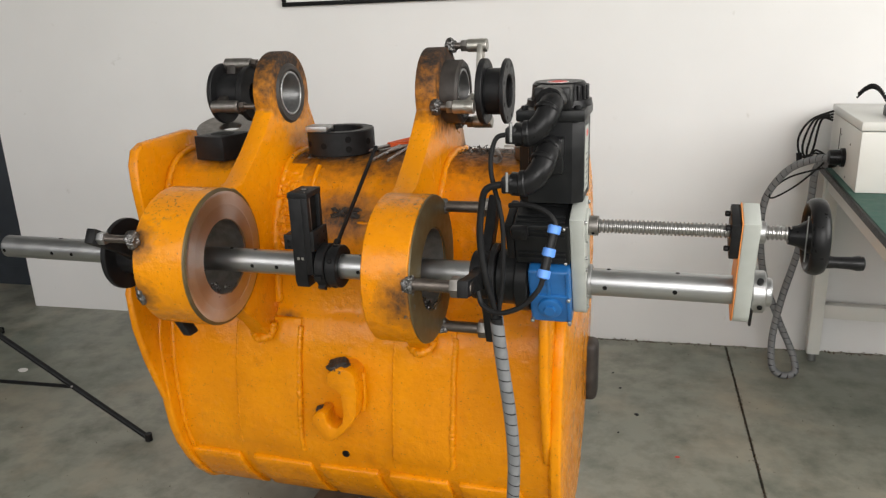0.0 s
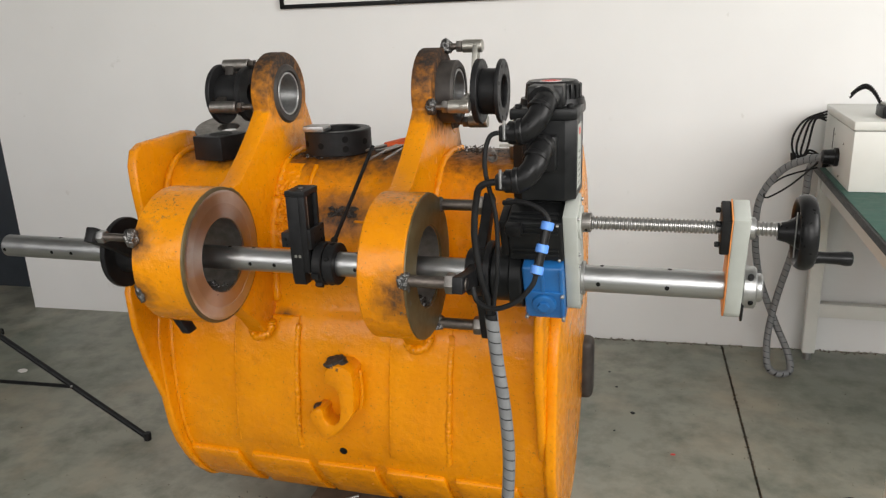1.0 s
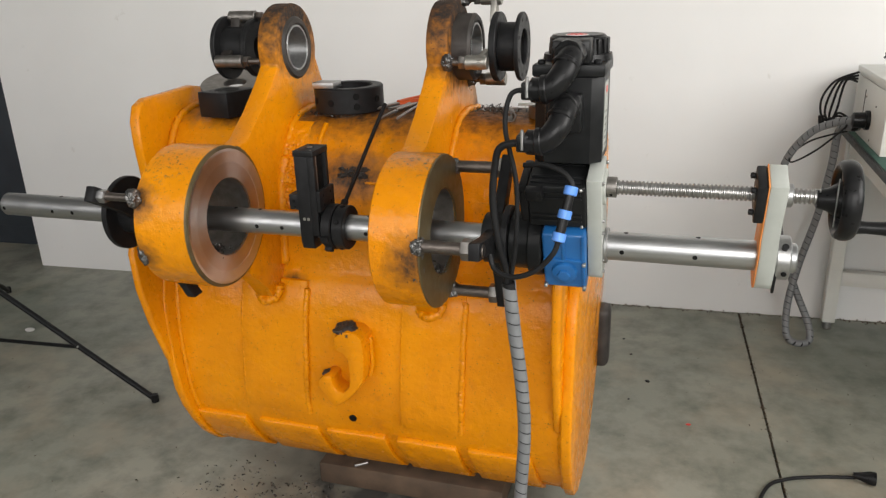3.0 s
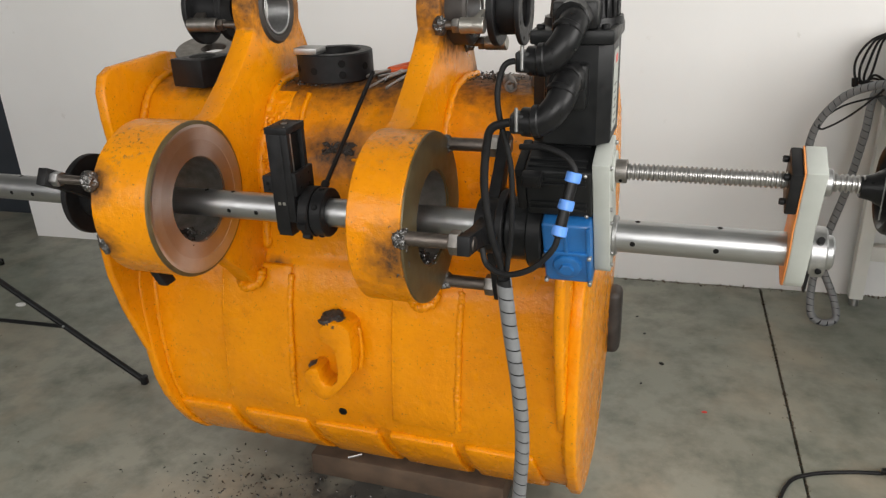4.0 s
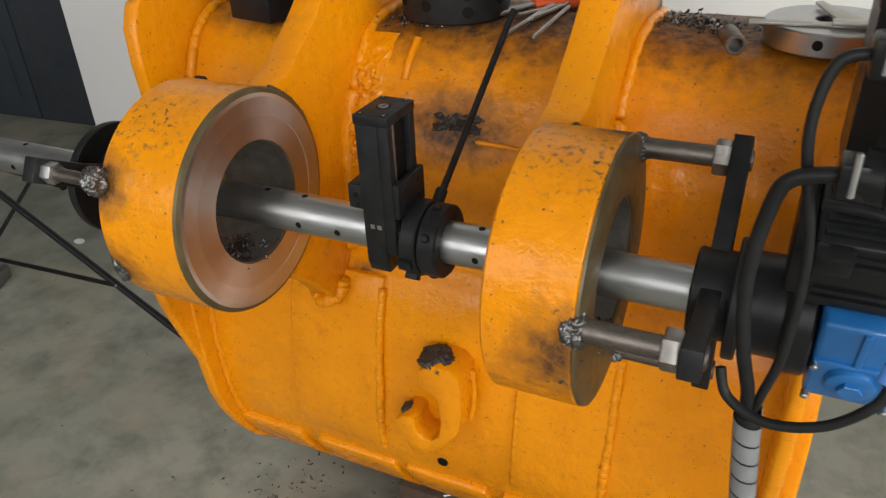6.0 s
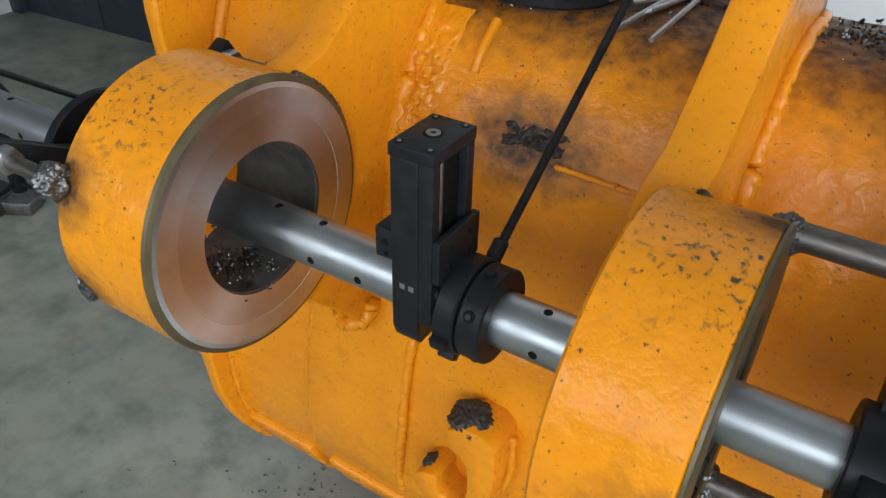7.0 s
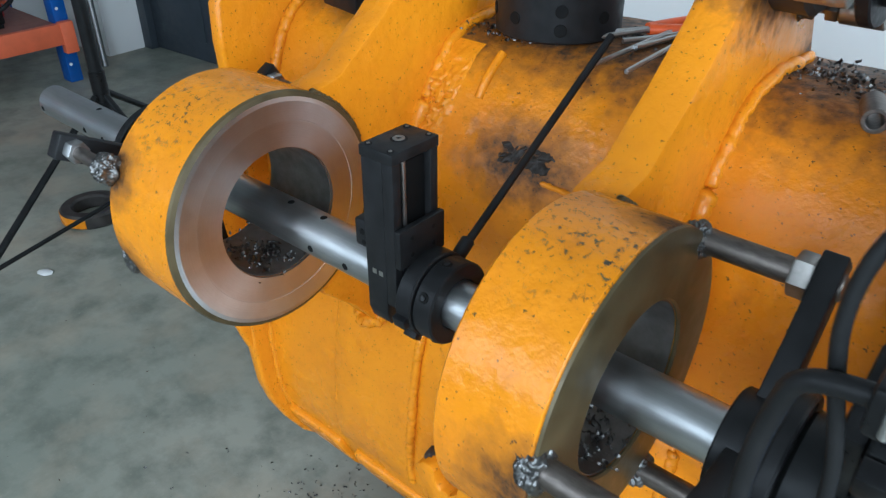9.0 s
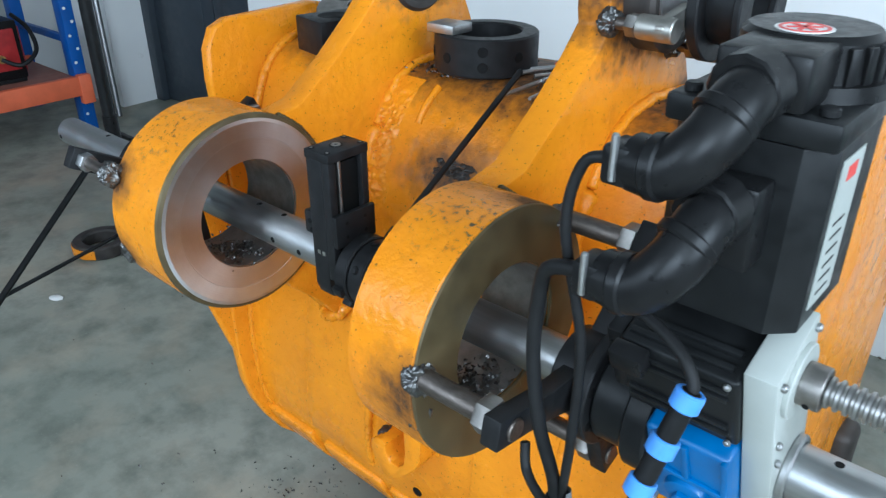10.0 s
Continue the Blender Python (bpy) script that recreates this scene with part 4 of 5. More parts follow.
def big_motor():
    m = thing("servo_motor", (0.07, 0.07, 1.0), "large upright black servo motor with cap and cable elbows", "motor")
    x0, x1, y0, y1 = 0.020, 0.143, -0.060, 0.082
    part("foot", box(x0 + 0.03, x1 - 0.035, 0.045, 0.08, 0.95, 1.125, 0.004), BLACKPAINT, m)
    b = part("body", prism([(x0 + 0.02, y0), (x1 - 0.02, y0), (x1, y0 + 0.02), (x1, y1 - 0.02), (x1 - 0.02, y1), (x0 + 0.02, y1), (x0, y1 - 0.02), (x0, y0 + 0.02)], 1.122, 1.278, "z", 0.003), BLACKPAINT, m)
    part("flange", box(x0 - 0.003, x1 + 0.003, y0 - 0.003, y1 + 0.003, 1.278, 1.300, 0.004), BLACKPAINT, m)
    for x in (x0 + 0.012, x1 - 0.012):
        for y in (y0 + 0.012, y1 - 0.012):
            part("bolt", rod((x, y, 1.2995), (x, y, 1.307), 0.007, 12), BLACK, m)
    cx, cy = 0.086, 0.030
    cap = part("cap", lathe([(0, 0), (0, 0.064), (0.012, 0.062), (0.012, 0.0545), (0.040, 0.052), (0.045, 0.047), (0.045, 0)], (cx, cy, 1.2995), (0, 0, 1), 40, None, False), BLACKPLASTIC, m)
    part("cap_nose", box(cx - 0.034, cx + 0.034, cy - 0.098, cy - 0.02, 1.301, 1.342, 0.005), BLACKPLASTIC, cap)
    for a in (-40, -25, -10, 5, 20):
        m2 = Matrix.Translation((cx, cy, 0)) @ Matrix.Rotation(radians(a), 4, "Z")
        t = box(0.050, 0.057, -0.004, 0.004, 1.302, 1.338, 0.001)
        t.transform(m2)
        part("rib", t, BLACKPLASTIC, cap)
    st = part("sticker", lathe([(0, 0), (0, 0.021), (0.0006, 0.021), (0.0006, 0)], (cx, cy - 0.022, 1.3447), (0, 0, 1), 32, None, False), WHITEVINYL, cap, "round white warning sticker with a red ring")
    part("sticker_ring", ring(0.0007, 0.0011, 0.0155, 0.0185, (cx, cy - 0.022, 1.3447), (0, 0, 1), 32, 0.0001), REDVINYL, st)
    for dx, dy, r in ((0, 0, 35), (0, 0, -35), (0.0, 0.0, 90)):
        t = box(-0.013, 0.013, -0.0018, 0.0018, 0, 0.0004, 0)
        t.transform(Matrix.Translation((cx + dx, cy - 0.022 + dy, 1.3457)) @ Matrix.Rotation(radians(r), 4, "Z"))
        part("sticker_mark", t, REDVINYL, st)
    lb = part("name_plate", box(x1 + 0.0002, x1 + 0.0012, y0 + 0.03, y1 - 0.06, 1.14, 1.265, 0), GREYPLATE, m, "grey rating plate with unreadable lines")
    part("print_bar", box(x1 + 0.0013, x1 + 0.0017, y0 + 0.045, y1 - 0.075, 1.245, 1.257, 0), REDVINYL, lb)
    for z in (1.15, 1.162, 1.174, 1.186, 1.198, 1.21):
        part("print_bar", box(x1 + 0.0013, x1 + 0.0017, y0 + 0.04, y1 - 0.075, z, z + 0.002, 0), BLACKPLASTIC, lb)
    part("connector_block", box(0.046, 0.110, y0 - 0.032, y0, 1.185, 1.252, 0.004), BLACKPLASTIC, m)
    for sx, z, y in ((0.088, 1.320, -0.074), (0.084, 1.234, -0.094)):
        el = part("cable_elbow", tube([(sx, y + 0.006, z), (sx + 0.001, y - 0.028, z - 0.006), (sx - 0.007, y - 0.050, z - 0.030), (sx - 0.028, y - 0.058, z - 0.052), (sx - 0.056, y - 0.054, z - 0.055)], 0.0215, 20, 7), BLACKPLASTIC, m, "glossy black elbow connector")
        part("elbow_nut", ring(-0.002, 0.024, 0.012, 0.0270, (sx, y + 0.002, z), (-0.1, -1, -0.1), 12, 0.002), BLACKPLASTIC, el)
        part("elbow_band", ring(0, 0.012, 0.012, 0.0245, (sx - 0.030, y - 0.0575, z - 0.0525), (-1, 0.05, -0.1), 20, 0.002), BLACKPLASTIC, el)
        part("elbow_band", ring(0, 0.010, 0.012, 0.0240, (sx - 0.002, y - 0.036, z - 0.012), (-0.25, -0.7, -0.65), 20, 0.002), BLACKPLASTIC, el)
        part("elbow_clamp", box(sx - 0.074, sx - 0.052, y - 0.074, y - 0.042, z - 0.070, z - 0.040, 0.004), BLACKPLASTIC, el)
        part("screw", rod((sx - 0.063, y - 0.074, z - 0.066), (sx - 0.063, y - 0.074, z - 0.030), 0.003, 8), ZINC, el)
    

big_motor()
# cables of the drive
ca = thing("cable", (-0.008, -0.1, 1.13), "black rubber motor cable running down to the wrapped conduit", "cable", "machine cables")
part("sheath", tube([(0.018, -0.134, 1.266), (-0.006, -0.136, 1.256), (-0.014, -0.140, 1.20), (0.004, -0.132, 1.10), (0.004, -0.132, 1.0), (-0.006, -0.120, 0.93), (-0.014, -0.112, 0.885)], 0.0046, 10, 8), RUBBER, ca)
ca = thing("cable", (-0.008, -0.1, 1.1), "thick black rubber motor cable in a wide loop", "cable", "machine cables")
part("sheath", tube([(0.014, -0.152, 1.179), (-0.018, -0.150, 1.170), (-0.030, -0.146, 1.145), (-0.038, -0.138, 1.07), (-0.030, -0.132, 0.99), (-0.018, -0.122, 0.93), (-0.018, -0.112, 0.885)], 0.0066, 12, 8), RUBBER, ca)
ca = thing("cable", (0.050, -0.12, 1.0), "black encoder cable with three blue-collared connectors", "cable", "machine cables")
part("sheath", tube([(0.010, -0.092, 1.124), (0.050, -0.108, 1.130), (0.085, -0.122, 1.122), (0.102, -0.130, 1.105), (0.102, -0.134, 1.09)], 0.005, 10, 8), RUBBER, ca)
C0, C1 = Vector((0.103, -0.133, 1.100)), Vector((0.085, -0.166, 1.005))
con = part("connector", rod(C0, C1, 0.0090, 16), BLACKPLASTIC, ca, "black inline connector")
for f in (0.0, 0.42, 0.82):
    part("blue_collar", ring(0, 0.016, 0.007, 0.0122, C0.lerp(C1, f), C1 - C0, 12, 0.0015), BLUECAP, con, "light blue collar nut")
part("sheath", tube([C1 + Vector((0.001, 0.002, 0.006)), (0.078, -0.168, 0.985), (0.045, -0.165, 0.948), (0.0, -0.155, 0.928), (-0.035, -0.14, 0.935), (-0.046, -0.13, 0.96)], 0.005, 10, 8), RUBBER, ca)
COND = [(-0.014, -0.115, 0.90), (-0.004, -0.112, 0.80), (0.010, -0.108, 0.68), (0.015, -0.10, 0.56), (0.008, -0.10, 0.42), (0.0, -0.11, 0.25), (0.0, -0.16, 0.07), (0.05, -0.26, 0.021), (0.35, -0.34, 0.019), (1.0, -0.3, 0.019), (1.6, 0.3, 0.019), (1.7, 1.0, 0.019)]
cd = thing("cable_conduit", (-0.02, -0.09, 0), "grey spiral-wrapped cable conduit hanging from the machine to the floor", "conduit", "wrapped conduits")
part("core", tube(COND, 0.0120, 12, 8), RUBBER, cd)
part("spiral_wrap", spiral(COND, 0.0123, 0.0225, 0.025), WRAP, cd)

# ---- bearing flanges on the upper bores ----


def upper_left():
    f = thing("flange_bearing", (-0.87, UY, UZ), "oily black flange bearing bolted beside the ear's upper bore", "flange bearing", "upper flange bearings")
    part("flange", ring(-0.918, -0.905, 0.03, 0.083, (0, UY, UZ), c=0.002), BLACK, f)
    part("hub", ring(-0.908, -0.820, 0.03, 0.056, (0, UY, UZ), c=0.003), BLACK, f)
    part("flange", ring(-0.834, -0.816, 0.03, 0.076, (0, UY, UZ), c=0.003), BLACK, f)
    for a in (80, 200, 320):
        y, z = UY + 0.080 * math.cos(radians(a)), UZ + 0.080 * math.sin(radians(a))
        part("arm", rod((-0.905, y, z), (-0.825, y, z), 0.0165, 18), DULL, f)
        m = Matrix.Translation((-0.875, UY, UZ)) @ Matrix.Rotation(radians(a), 4, "X")
        part("arm_web", prism([(0.04, -0.02), (0.088, -0.0145), (0.088, 0.0145), (0.04, 0.02)], -0.02, 0.008, "x", 0.003, m), BURNT, f)
        part("nut", hexnut((-0.822, y, z), (1, 0, 0), 0.014, 0.014), ROD, f)
        part("threaded_rod", rod((-0.825, y, z), (-0.752, y, z), 0.008, 14), ROD, f)
        part("weld_lump", crust((-0.762, y, z), 0.018, 40 + int(a), (0.8, 1, 1)), WELD, f)


def upper_right():
    f = thing("flange_bearing", (-0.12, UY, UZ), "black double flange bearing on nickel arms beside the ear's upper bore", "flange bearing", "upper flange bearings")
    part("flange", ring(-0.168, -0.152, 0.045, 0.082, (0, UY, UZ), c=0.002), BLACK, f)
    part("hub", ring(-0.153, -0.106, 0.045, 0.058, (0, UY, UZ), c=0.002), BLACK, f)
    fl = part("flange", ring(-0.108, -0.097, 0.042, 0.081, (0, UY, UZ), c=0.002), BLACK, f)
    for k in range(8):
        a = math.pi * (k + 0.5) / 4
        part("flange_hole", rod((-0.101, UY + 0.068 * math.cos(a), UZ + 0.068 * math.sin(a)), (-0.0965, UY + 0.068 * math.cos(a), UZ + 0.068 * math.sin(a)), 0.005, 12, 0.0003), HOLE_SHADE, fl)
    for a in (72, 192, 312):
        y, z = UY + 0.118 * math.cos(radians(a)), UZ + 0.118 * math.sin(radians(a))
        part("arm", rod((-0.212, y, z), (-0.160, y, z), 0.0165, 20), NICKEL, f, "nickel plated arm")
        m = Matrix.Translation((-0.176, UY, UZ)) @ Matrix.Rotation(radians(a), 4, "X")
        part("arm_web", prism([(0.055, -0.014), (0.122, -0.0165), (0.134, -0.008), (0.134, 0.008), (0.122, 0.0165), (0.055, 0.014)], -0.008, 0.0075, "x", 0.003, m), NICKEL, f)
        part("nut", hexnut((-0.228, y, z), (1, 0, 0), 0.016, 0.015), DULL, f)
        part("threaded_rod", rod((-0.262, y, z), (-0.205, y, z), 0.0085, 14), ROD, f)
        part("weld_lump", crust((-0.256, y, z), 0.019, 50 + int(a), (0.8, 1, 1)), WELD, f)


upper_left()
upper_right()

# ---- things on the bucket's top ----
TOP = 1.119
col = thing("clamp_ring", (-0.578, 0.465, TOP), "black split clamp ring lying on the oily bucket top", "clamp ring")
part("ring_body", ring(0, 0.066, 0.062, 0.092, (-0.578, 0.465, TOP), (0, 0, 1), 40, 0.003), BLACK, col)
for a, z in ((262, 0.03), (305, 0.02), (305, 0.046), (345, 0.034), (225, 0.032)):
    p = Vector((-0.578 + 0.0905 * math.cos(radians(a)), 0.465 + 0.0905 * math.sin(radians(a)), TOP + z))
    o = Vector((math.cos(radians(a)), math.sin(radians(a)), 0))
    part("screw_hole", rod(p - o * 0.012, p + o * 0.0025, 0.009, 14, 0.0006), HOLE_SHADE, col)
pad = tagged(part("steel_block", box(-0.644, -0.584, 0.381, 0.433, TOP + 0.0665, TOP + 0.082, 0.002), ZINC), "small grey steel block lying on the black clamp ring", "steel block")
blk = thing("bearing_block", (-0.88, 0.38, TOP), "black square block with a bored hole on the bucket's top", "bearing block")
part("block_body", box(-0.966, -0.862, 0.347, 0.465, TOP - 0.01, TOP + 0.057, 0.003, Matrix.Rotation(-0.2, 4, "Z")), BLACK, blk)
part("bored_hole", rod((-0.916, 0.408, TOP + 0.05), (-0.916, 0.408, TOP + 0.0576), 0.033, 28, 0.0005), HOLE_SHADE, blk)
dsc = thing("steel_disc", (-0.935, 0.49, TOP), "grey machined steel disc with an oval hole leaning behind the block", "steel disc")
part("disc", ring(-0.01, 0.01, 0.032, 0.098, (-0.965, 0.530, TOP + 0.050), (0.1, -0.25, 1), 40, 0.002), DULL, dsc)
part("support", box(-1.01, -0.91, 0.49, 0.58, TOP - 0.02, TOP + 0.036, 0.003), BURNT, dsc)
dsc = thing("steel_disc", (-0.03, 0.56, TOP), "bright machined steel disc with cross hole on the bucket's top", "steel disc")
part("disc", ring(0, 0.032, 0.02, 0.088, (0.0, 0.455, TOP - 0.003), (0, 0, 1), 48, 0.002), BARSTEEL, dsc)
part("cross_hole", rod((-0.012, 0.385, TOP + 0.014), (-0.013, 0.3665, TOP + 0.014), 0.007, 14, 0.0005), HOLE_SHADE, dsc)
cal = thing("caliper", (-0.05, 0.55, TOP + 0.03), "steel vernier caliper lying on the machined disc", "caliper")
part("beam", box(-0.105, 0.055, 0.403, 0.419, TOP + 0.0295, TOP + 0.0335, 0.0006, Matrix.Rotation(0.08, 4, "Z")), NICKEL, cal)
part("jaw", prism([(-0.025, 0.52), (-0.015, 0.525), (0.035, 0.44), (0.04, 0.41), (0.01, 0.41)], TOP + 0.0337, TOP + 0.0375, "z", 0.0006), NICKEL, cal)
part("slider", box(0.0, 0.05, 0.399, 0.423, TOP + 0.034, TOP + 0.0385, 0.0008), NICKEL, cal)
stub = tagged(part("pipe_stub", ring(-0.03, 0.03, 0.009, 0.014, (-0.122, 0.385, TOP + 0.010), (0.3, -1, 0), 20, 0.001), ROD), "short rusty pipe stub lying in the swarf", "pipe")


def pliers(x, y, a, name, lab):
    p = thing(name, (x, y, TOP), lab, "pliers", "hand tools")
    m = Matrix.Translation((x, y, TOP + 0.012)) @ Matrix.Rotation(radians(a), 4, "Z")
    for s in (-1, 1):
        t = tube([(0.0, s * 0.003, 0), (0.05, s * 0.018, 0.002), (0.10, s * 0.024, 0.004), (0.14, s * 0.018, 0.006)], 0.0085, 10, 6)
        t.transform(m)
        part("grip", t, ORANGEPLASTIC, p, "orange plastic grip")
        t = tube([(0.0, -s * 0.003, 0), (-0.04, -s * 0.006, -0.003), (-0.10, -s * 0.016, -0.006)], 0.004, 8, 5)
        t.transform(m)
        part("jaw", t, ZINC, p)


pliers(-0.452, 0.505, 48, "pliers", "steel pliers with orange grips lying on the bucket's top")
pliers(-0.40, 0.53, 62, "pliers", "steel pliers with orange grips beside the ear")
for a, b_ in (((-0.453, 0.360, TOP - 0.004), (-0.420, 0.523, TOP + 0.014)), ((-0.401, 0.352, TOP), (-0.396, 0.54, TOP + 0.010))):
    k = thing("hex_key", a, "thin steel hex key lying on the bucket's top", "hex key", "hand tools")
    part("shaft", rod(a, b_, 0.0035, 6), ZINC, k)


def scatter(name, label, spots, n, seed, parent_label="swarf", size=(0.004, 0.014), z=TOP, mat=None):
    """Loose curled metal chips."""
    rnd = random.Random(seed)
    t = bmesh.new()
    for i in range(n):
        x, y, rx, ry, zz = rnd.choice(spots)
        px, py = rnd.gauss(x, rx), rnd.gauss(y, ry)
        s = rnd.uniform(*size)
        a0, k, rr = rnd.uniform(0, 6.28), rnd.uniform(1.0, 3.5), s * 0.5
        last, w = None, s * 0.22
        tilt = Euler((rnd.uniform(-0.9, 0.9), rnd.uniform(-0.9, 0.9), a0)).to_matrix()
        for j in range(6):
            q = k * j / 5
            c = Vector((rr * math.cos(q), rr * math.sin(q), 0.25 * rr * q))
            ps = [Vector((px, py, zz + s * 0.3)) + tilt @ (c + Vector((0, 0, d))) for d in (-w, w)]
            row = [t.verts.new(p) for p in ps]
            if last:
                t.faces.new((last[0], last[1], row[1], row[0]))
            last = row
    return tagged(part(name, t, mat or SWARF), label, parent_label, kind="stuff")


scatter("swarf", "curled steel chips scattered on the oily bucket top", [(-0.16, 0.48, 0.04, 0.03, TOP - 0.002), (-0.19, 0.52, 0.03, 0.03, TOP - 0.003), (-0.62, 0.40, 0.04, 0.02, TOP - 0.004), (-0.86, 0.44, 0.03, 0.02, TOP - 0.002), (-0.43, 0.50, 0.04, 0.03, TOP - 0.002)], 520, 3, size=(0.003, 0.010))
scatter("bore_swarf", "curled steel chips lying in the boss bore", [(-0.76, CY, 0.03, 0.028, CZ - 0.086), (-0.225, CY, 0.022, 0.028, CZ - 0.086)], 420, 4, size=(0.003, 0.010))
scatter("floor_swarf", "steel chips swept together on the floor below the bucket", [(-0.75, 0.25, 0.12, 0.05, 0.0), (-0.5, 0.28, 0.2, 0.04, 0.0), (-0.95, 0.22, 0.08, 0.08, 0.0), (-0.9, 0.1, 0.2, 0.1, 0.0)], 420, 5, size=(0.003, 0.010))

scatter("wall_dirt", "dark grit and crumbs along the foot of the wall", [(x * 0.12 - 0.2, 1.838 + SLOPE * (x * 0.12 - 0.2), 0.05, 0.006, 0.0) for x in range(14)], 420, 7, "dirt", (0.003, 0.012), mat=WOOD)
scatter("joint_dirt", "dark grit in the floor's saw-cut joint", [(0.640 - 0.048 * (0.1 * k - 0.6), 0.1 + 0.1 * k, 0.003, 0.04, 0.0) for k in range(18)], 500, 8, "dirt", (0.002, 0.007), mat=WOOD)
scatter("floor_grit", "tiny dark crumbs scattered on the floor", [(0.4, 1.2, 0.3, 0.35, 0.0), (0.9, 1.3, 0.25, 0.3, 0.0), (-1.6, 0.4, 0.5, 0.4, 0.0), (-1.2, -0.2, 0.4, 0.3, 0.0)], 160, 9, "dirt", (0.002, 0.006), mat=WOOD)

# ---- on the floor ----
pl = thing("timber_block", (-0.4, 0.5, 0), "dark oily timber block under the bucket", "timber")
part("beam", box(-0.70, -0.13, 0.315, 0.95, 0.0, 0.0715, 0.006, seg=2), WOOD, pl)
tagged(part("scrap_rod", rod((-0.585, 0.322, 0.075), (-0.55, 0.345, 0.077), 0.005, 10), ZINC), "short bright steel offcut on the timber", "offcut")
for (x, y), s, c, nm, lab in (((0.376, 0.914), 0.009, REDVINYL, "bottle_cap", "small red and white cap on the floor"), ((0.228, 1.175), 0.012, BLACKPLASTIC, "scrap_bit", "small black scrap on the floor"), ((0.154, 1.376), 0.008, BLACKPLASTIC, "scrap_bit", "small black scrap on the floor"), ((-2.40, 0.243), 0.028, WHITEVINYL, "paper_scrap", "pale paper scrap on the floor"), ((-2.464, 0.977), 0.026, WHITEVINYL, "paper_scrap", "pale paper scrap on the floor"), ((0.03, 0.93), 0.006, BLACKPLASTIC, "scrap_bit", "tiny black scrap on the floor"), ((0.17, 1.03), 0.006, BLACKPLASTIC, "scrap_bit", "tiny black scrap on the floor"), ((0.115, 1.507), 0.007, BLACKPLASTIC, "scrap_bit", "tiny black scrap on the floor")):
    t = bmesh.new()
    bmesh.ops.create_icosphere(t, subdivisions=2, radius=s)
    for v in t.verts:
        v.co = Vector((v.co.x * (1 + 0.5 * noise.noise(v.co * 90)), v.co.y * 0.7, max(0, v.co.z * 0.2 + s * 0.08)))
    t.transform(Matrix.Translation((x, y, 0)) @ Matrix.Rotation(x * 9, 4, "Z"))
    tagged(part(nm, t, c), lab, "scrap")
cord = thing("power_cord", (0.7, 0.66, 0), "thin black power cord with a plug on the floor", "cord")
part("sheath", tube([(0.50, 0.10, 0.006), (0.55, 0.45, 0.006), (0.593, 0.614, 0.006), (0.653, 0.674, 0.006), (0.752, 0.712, 0.006), (0.847, 0.725, 0.012)], 0.0055, 10, 8), RUBBER, cord)
part("plug", lathe([(0, 0), (0, 0.008), (0.02, 0.012), (0.045, 0.020), (0.06, 0.020), (0.06, 0)], (0.840, 0.725, 0.0205), (1, -0.1, 0), 18, None, False), BLACKPLASTIC, cord)


def tripod():
    t = thing("tripod", (-2.40, 0.58, 0), "black light stand with three sloping legs and braces", "tripod")
    part("column", rod((-2.40, 0.58, 0.14), (-2.40, 0.58, 2.2), 0.022, 16), BLACKPAINT, t)
    part("sleeve", rod((-2.40, 0.58, 0.52), (-2.40, 0.58, 0.62), 0.026, 16), BLACKPLASTIC, t)
    part("sleeve", rod((-2.40, 0.58, 0.14), (-2.40, 0.58, 0.20), 0.024, 16), BLACKPLASTIC, t)
    foot = Vector((-1.505, 0.59, 0.03)) - Vector((-2.40, 0.58, 0.0))
    for a in (0, 125, 290):
        R = Matrix.Rotation(radians(a), 3, "Z")
        f = Vector((-2.40, 0.58, 0)) + R @ foot
        top = Vector((-2.40, 0.58, 0.54)) + (R @ foot).normalized() * 0.03
        part("leg", rod(top, (f.x, f.y, 0.012), 0.011, 12), BLACKPAINT, t)
        part("foot", rod((f.x, f.y, 0.001), (f.x, f.y, 0.03), 0.014, 12), RUBBER, t)
        mid = top.lerp(Vector((f.x, f.y, 0.012)), 0.66)
        part("brace", rod(Vector((-2.40, 0.58, 0.17)) + (R @ foot).normalized() * 0.02, mid, 0.0075, 10), BLACKPAINT, t)
        part("rivet", rod(mid + Vector((0, 0, 0.004)), mid + Vector((0, -0.014, 0.006)), 0.004, 8), ZINC, t)


tripod()
eye = thing("link_eye", (-2.69, 0.56, 0), "worn steel link eye with yellow paint lying on the floor", "link")
part("eye_ring", ring(0, 0.055, 0.068, 0.115, (-2.69, 0.56, 0), (0, 0, 1), 40, 0.008), BURNT, eye)
part("neck", box(-2.63, -2.51, 0.59, 0.69, 0.001, 0.05, 0.008, Matrix.Rotation(0.5, 4, "Z")), DULL, eye)
part("paint_patch", prism([(-2.69 + 0.117 * math.cos(a), 0.56 + 0.117 * math.sin(a)) for a in [radians(d) for d in range(240, 321, 10)]] + [(-2.69 + 0.110 * math.cos(a), 0.56 + 0.110 * math.sin(a)) for a in [radians(d) for d in range(320, 239, -10)]], 0.008, 0.046, "z", 0.001), ORANGE, eye)


eye.location += Vector((0.04, -0.01, 0))


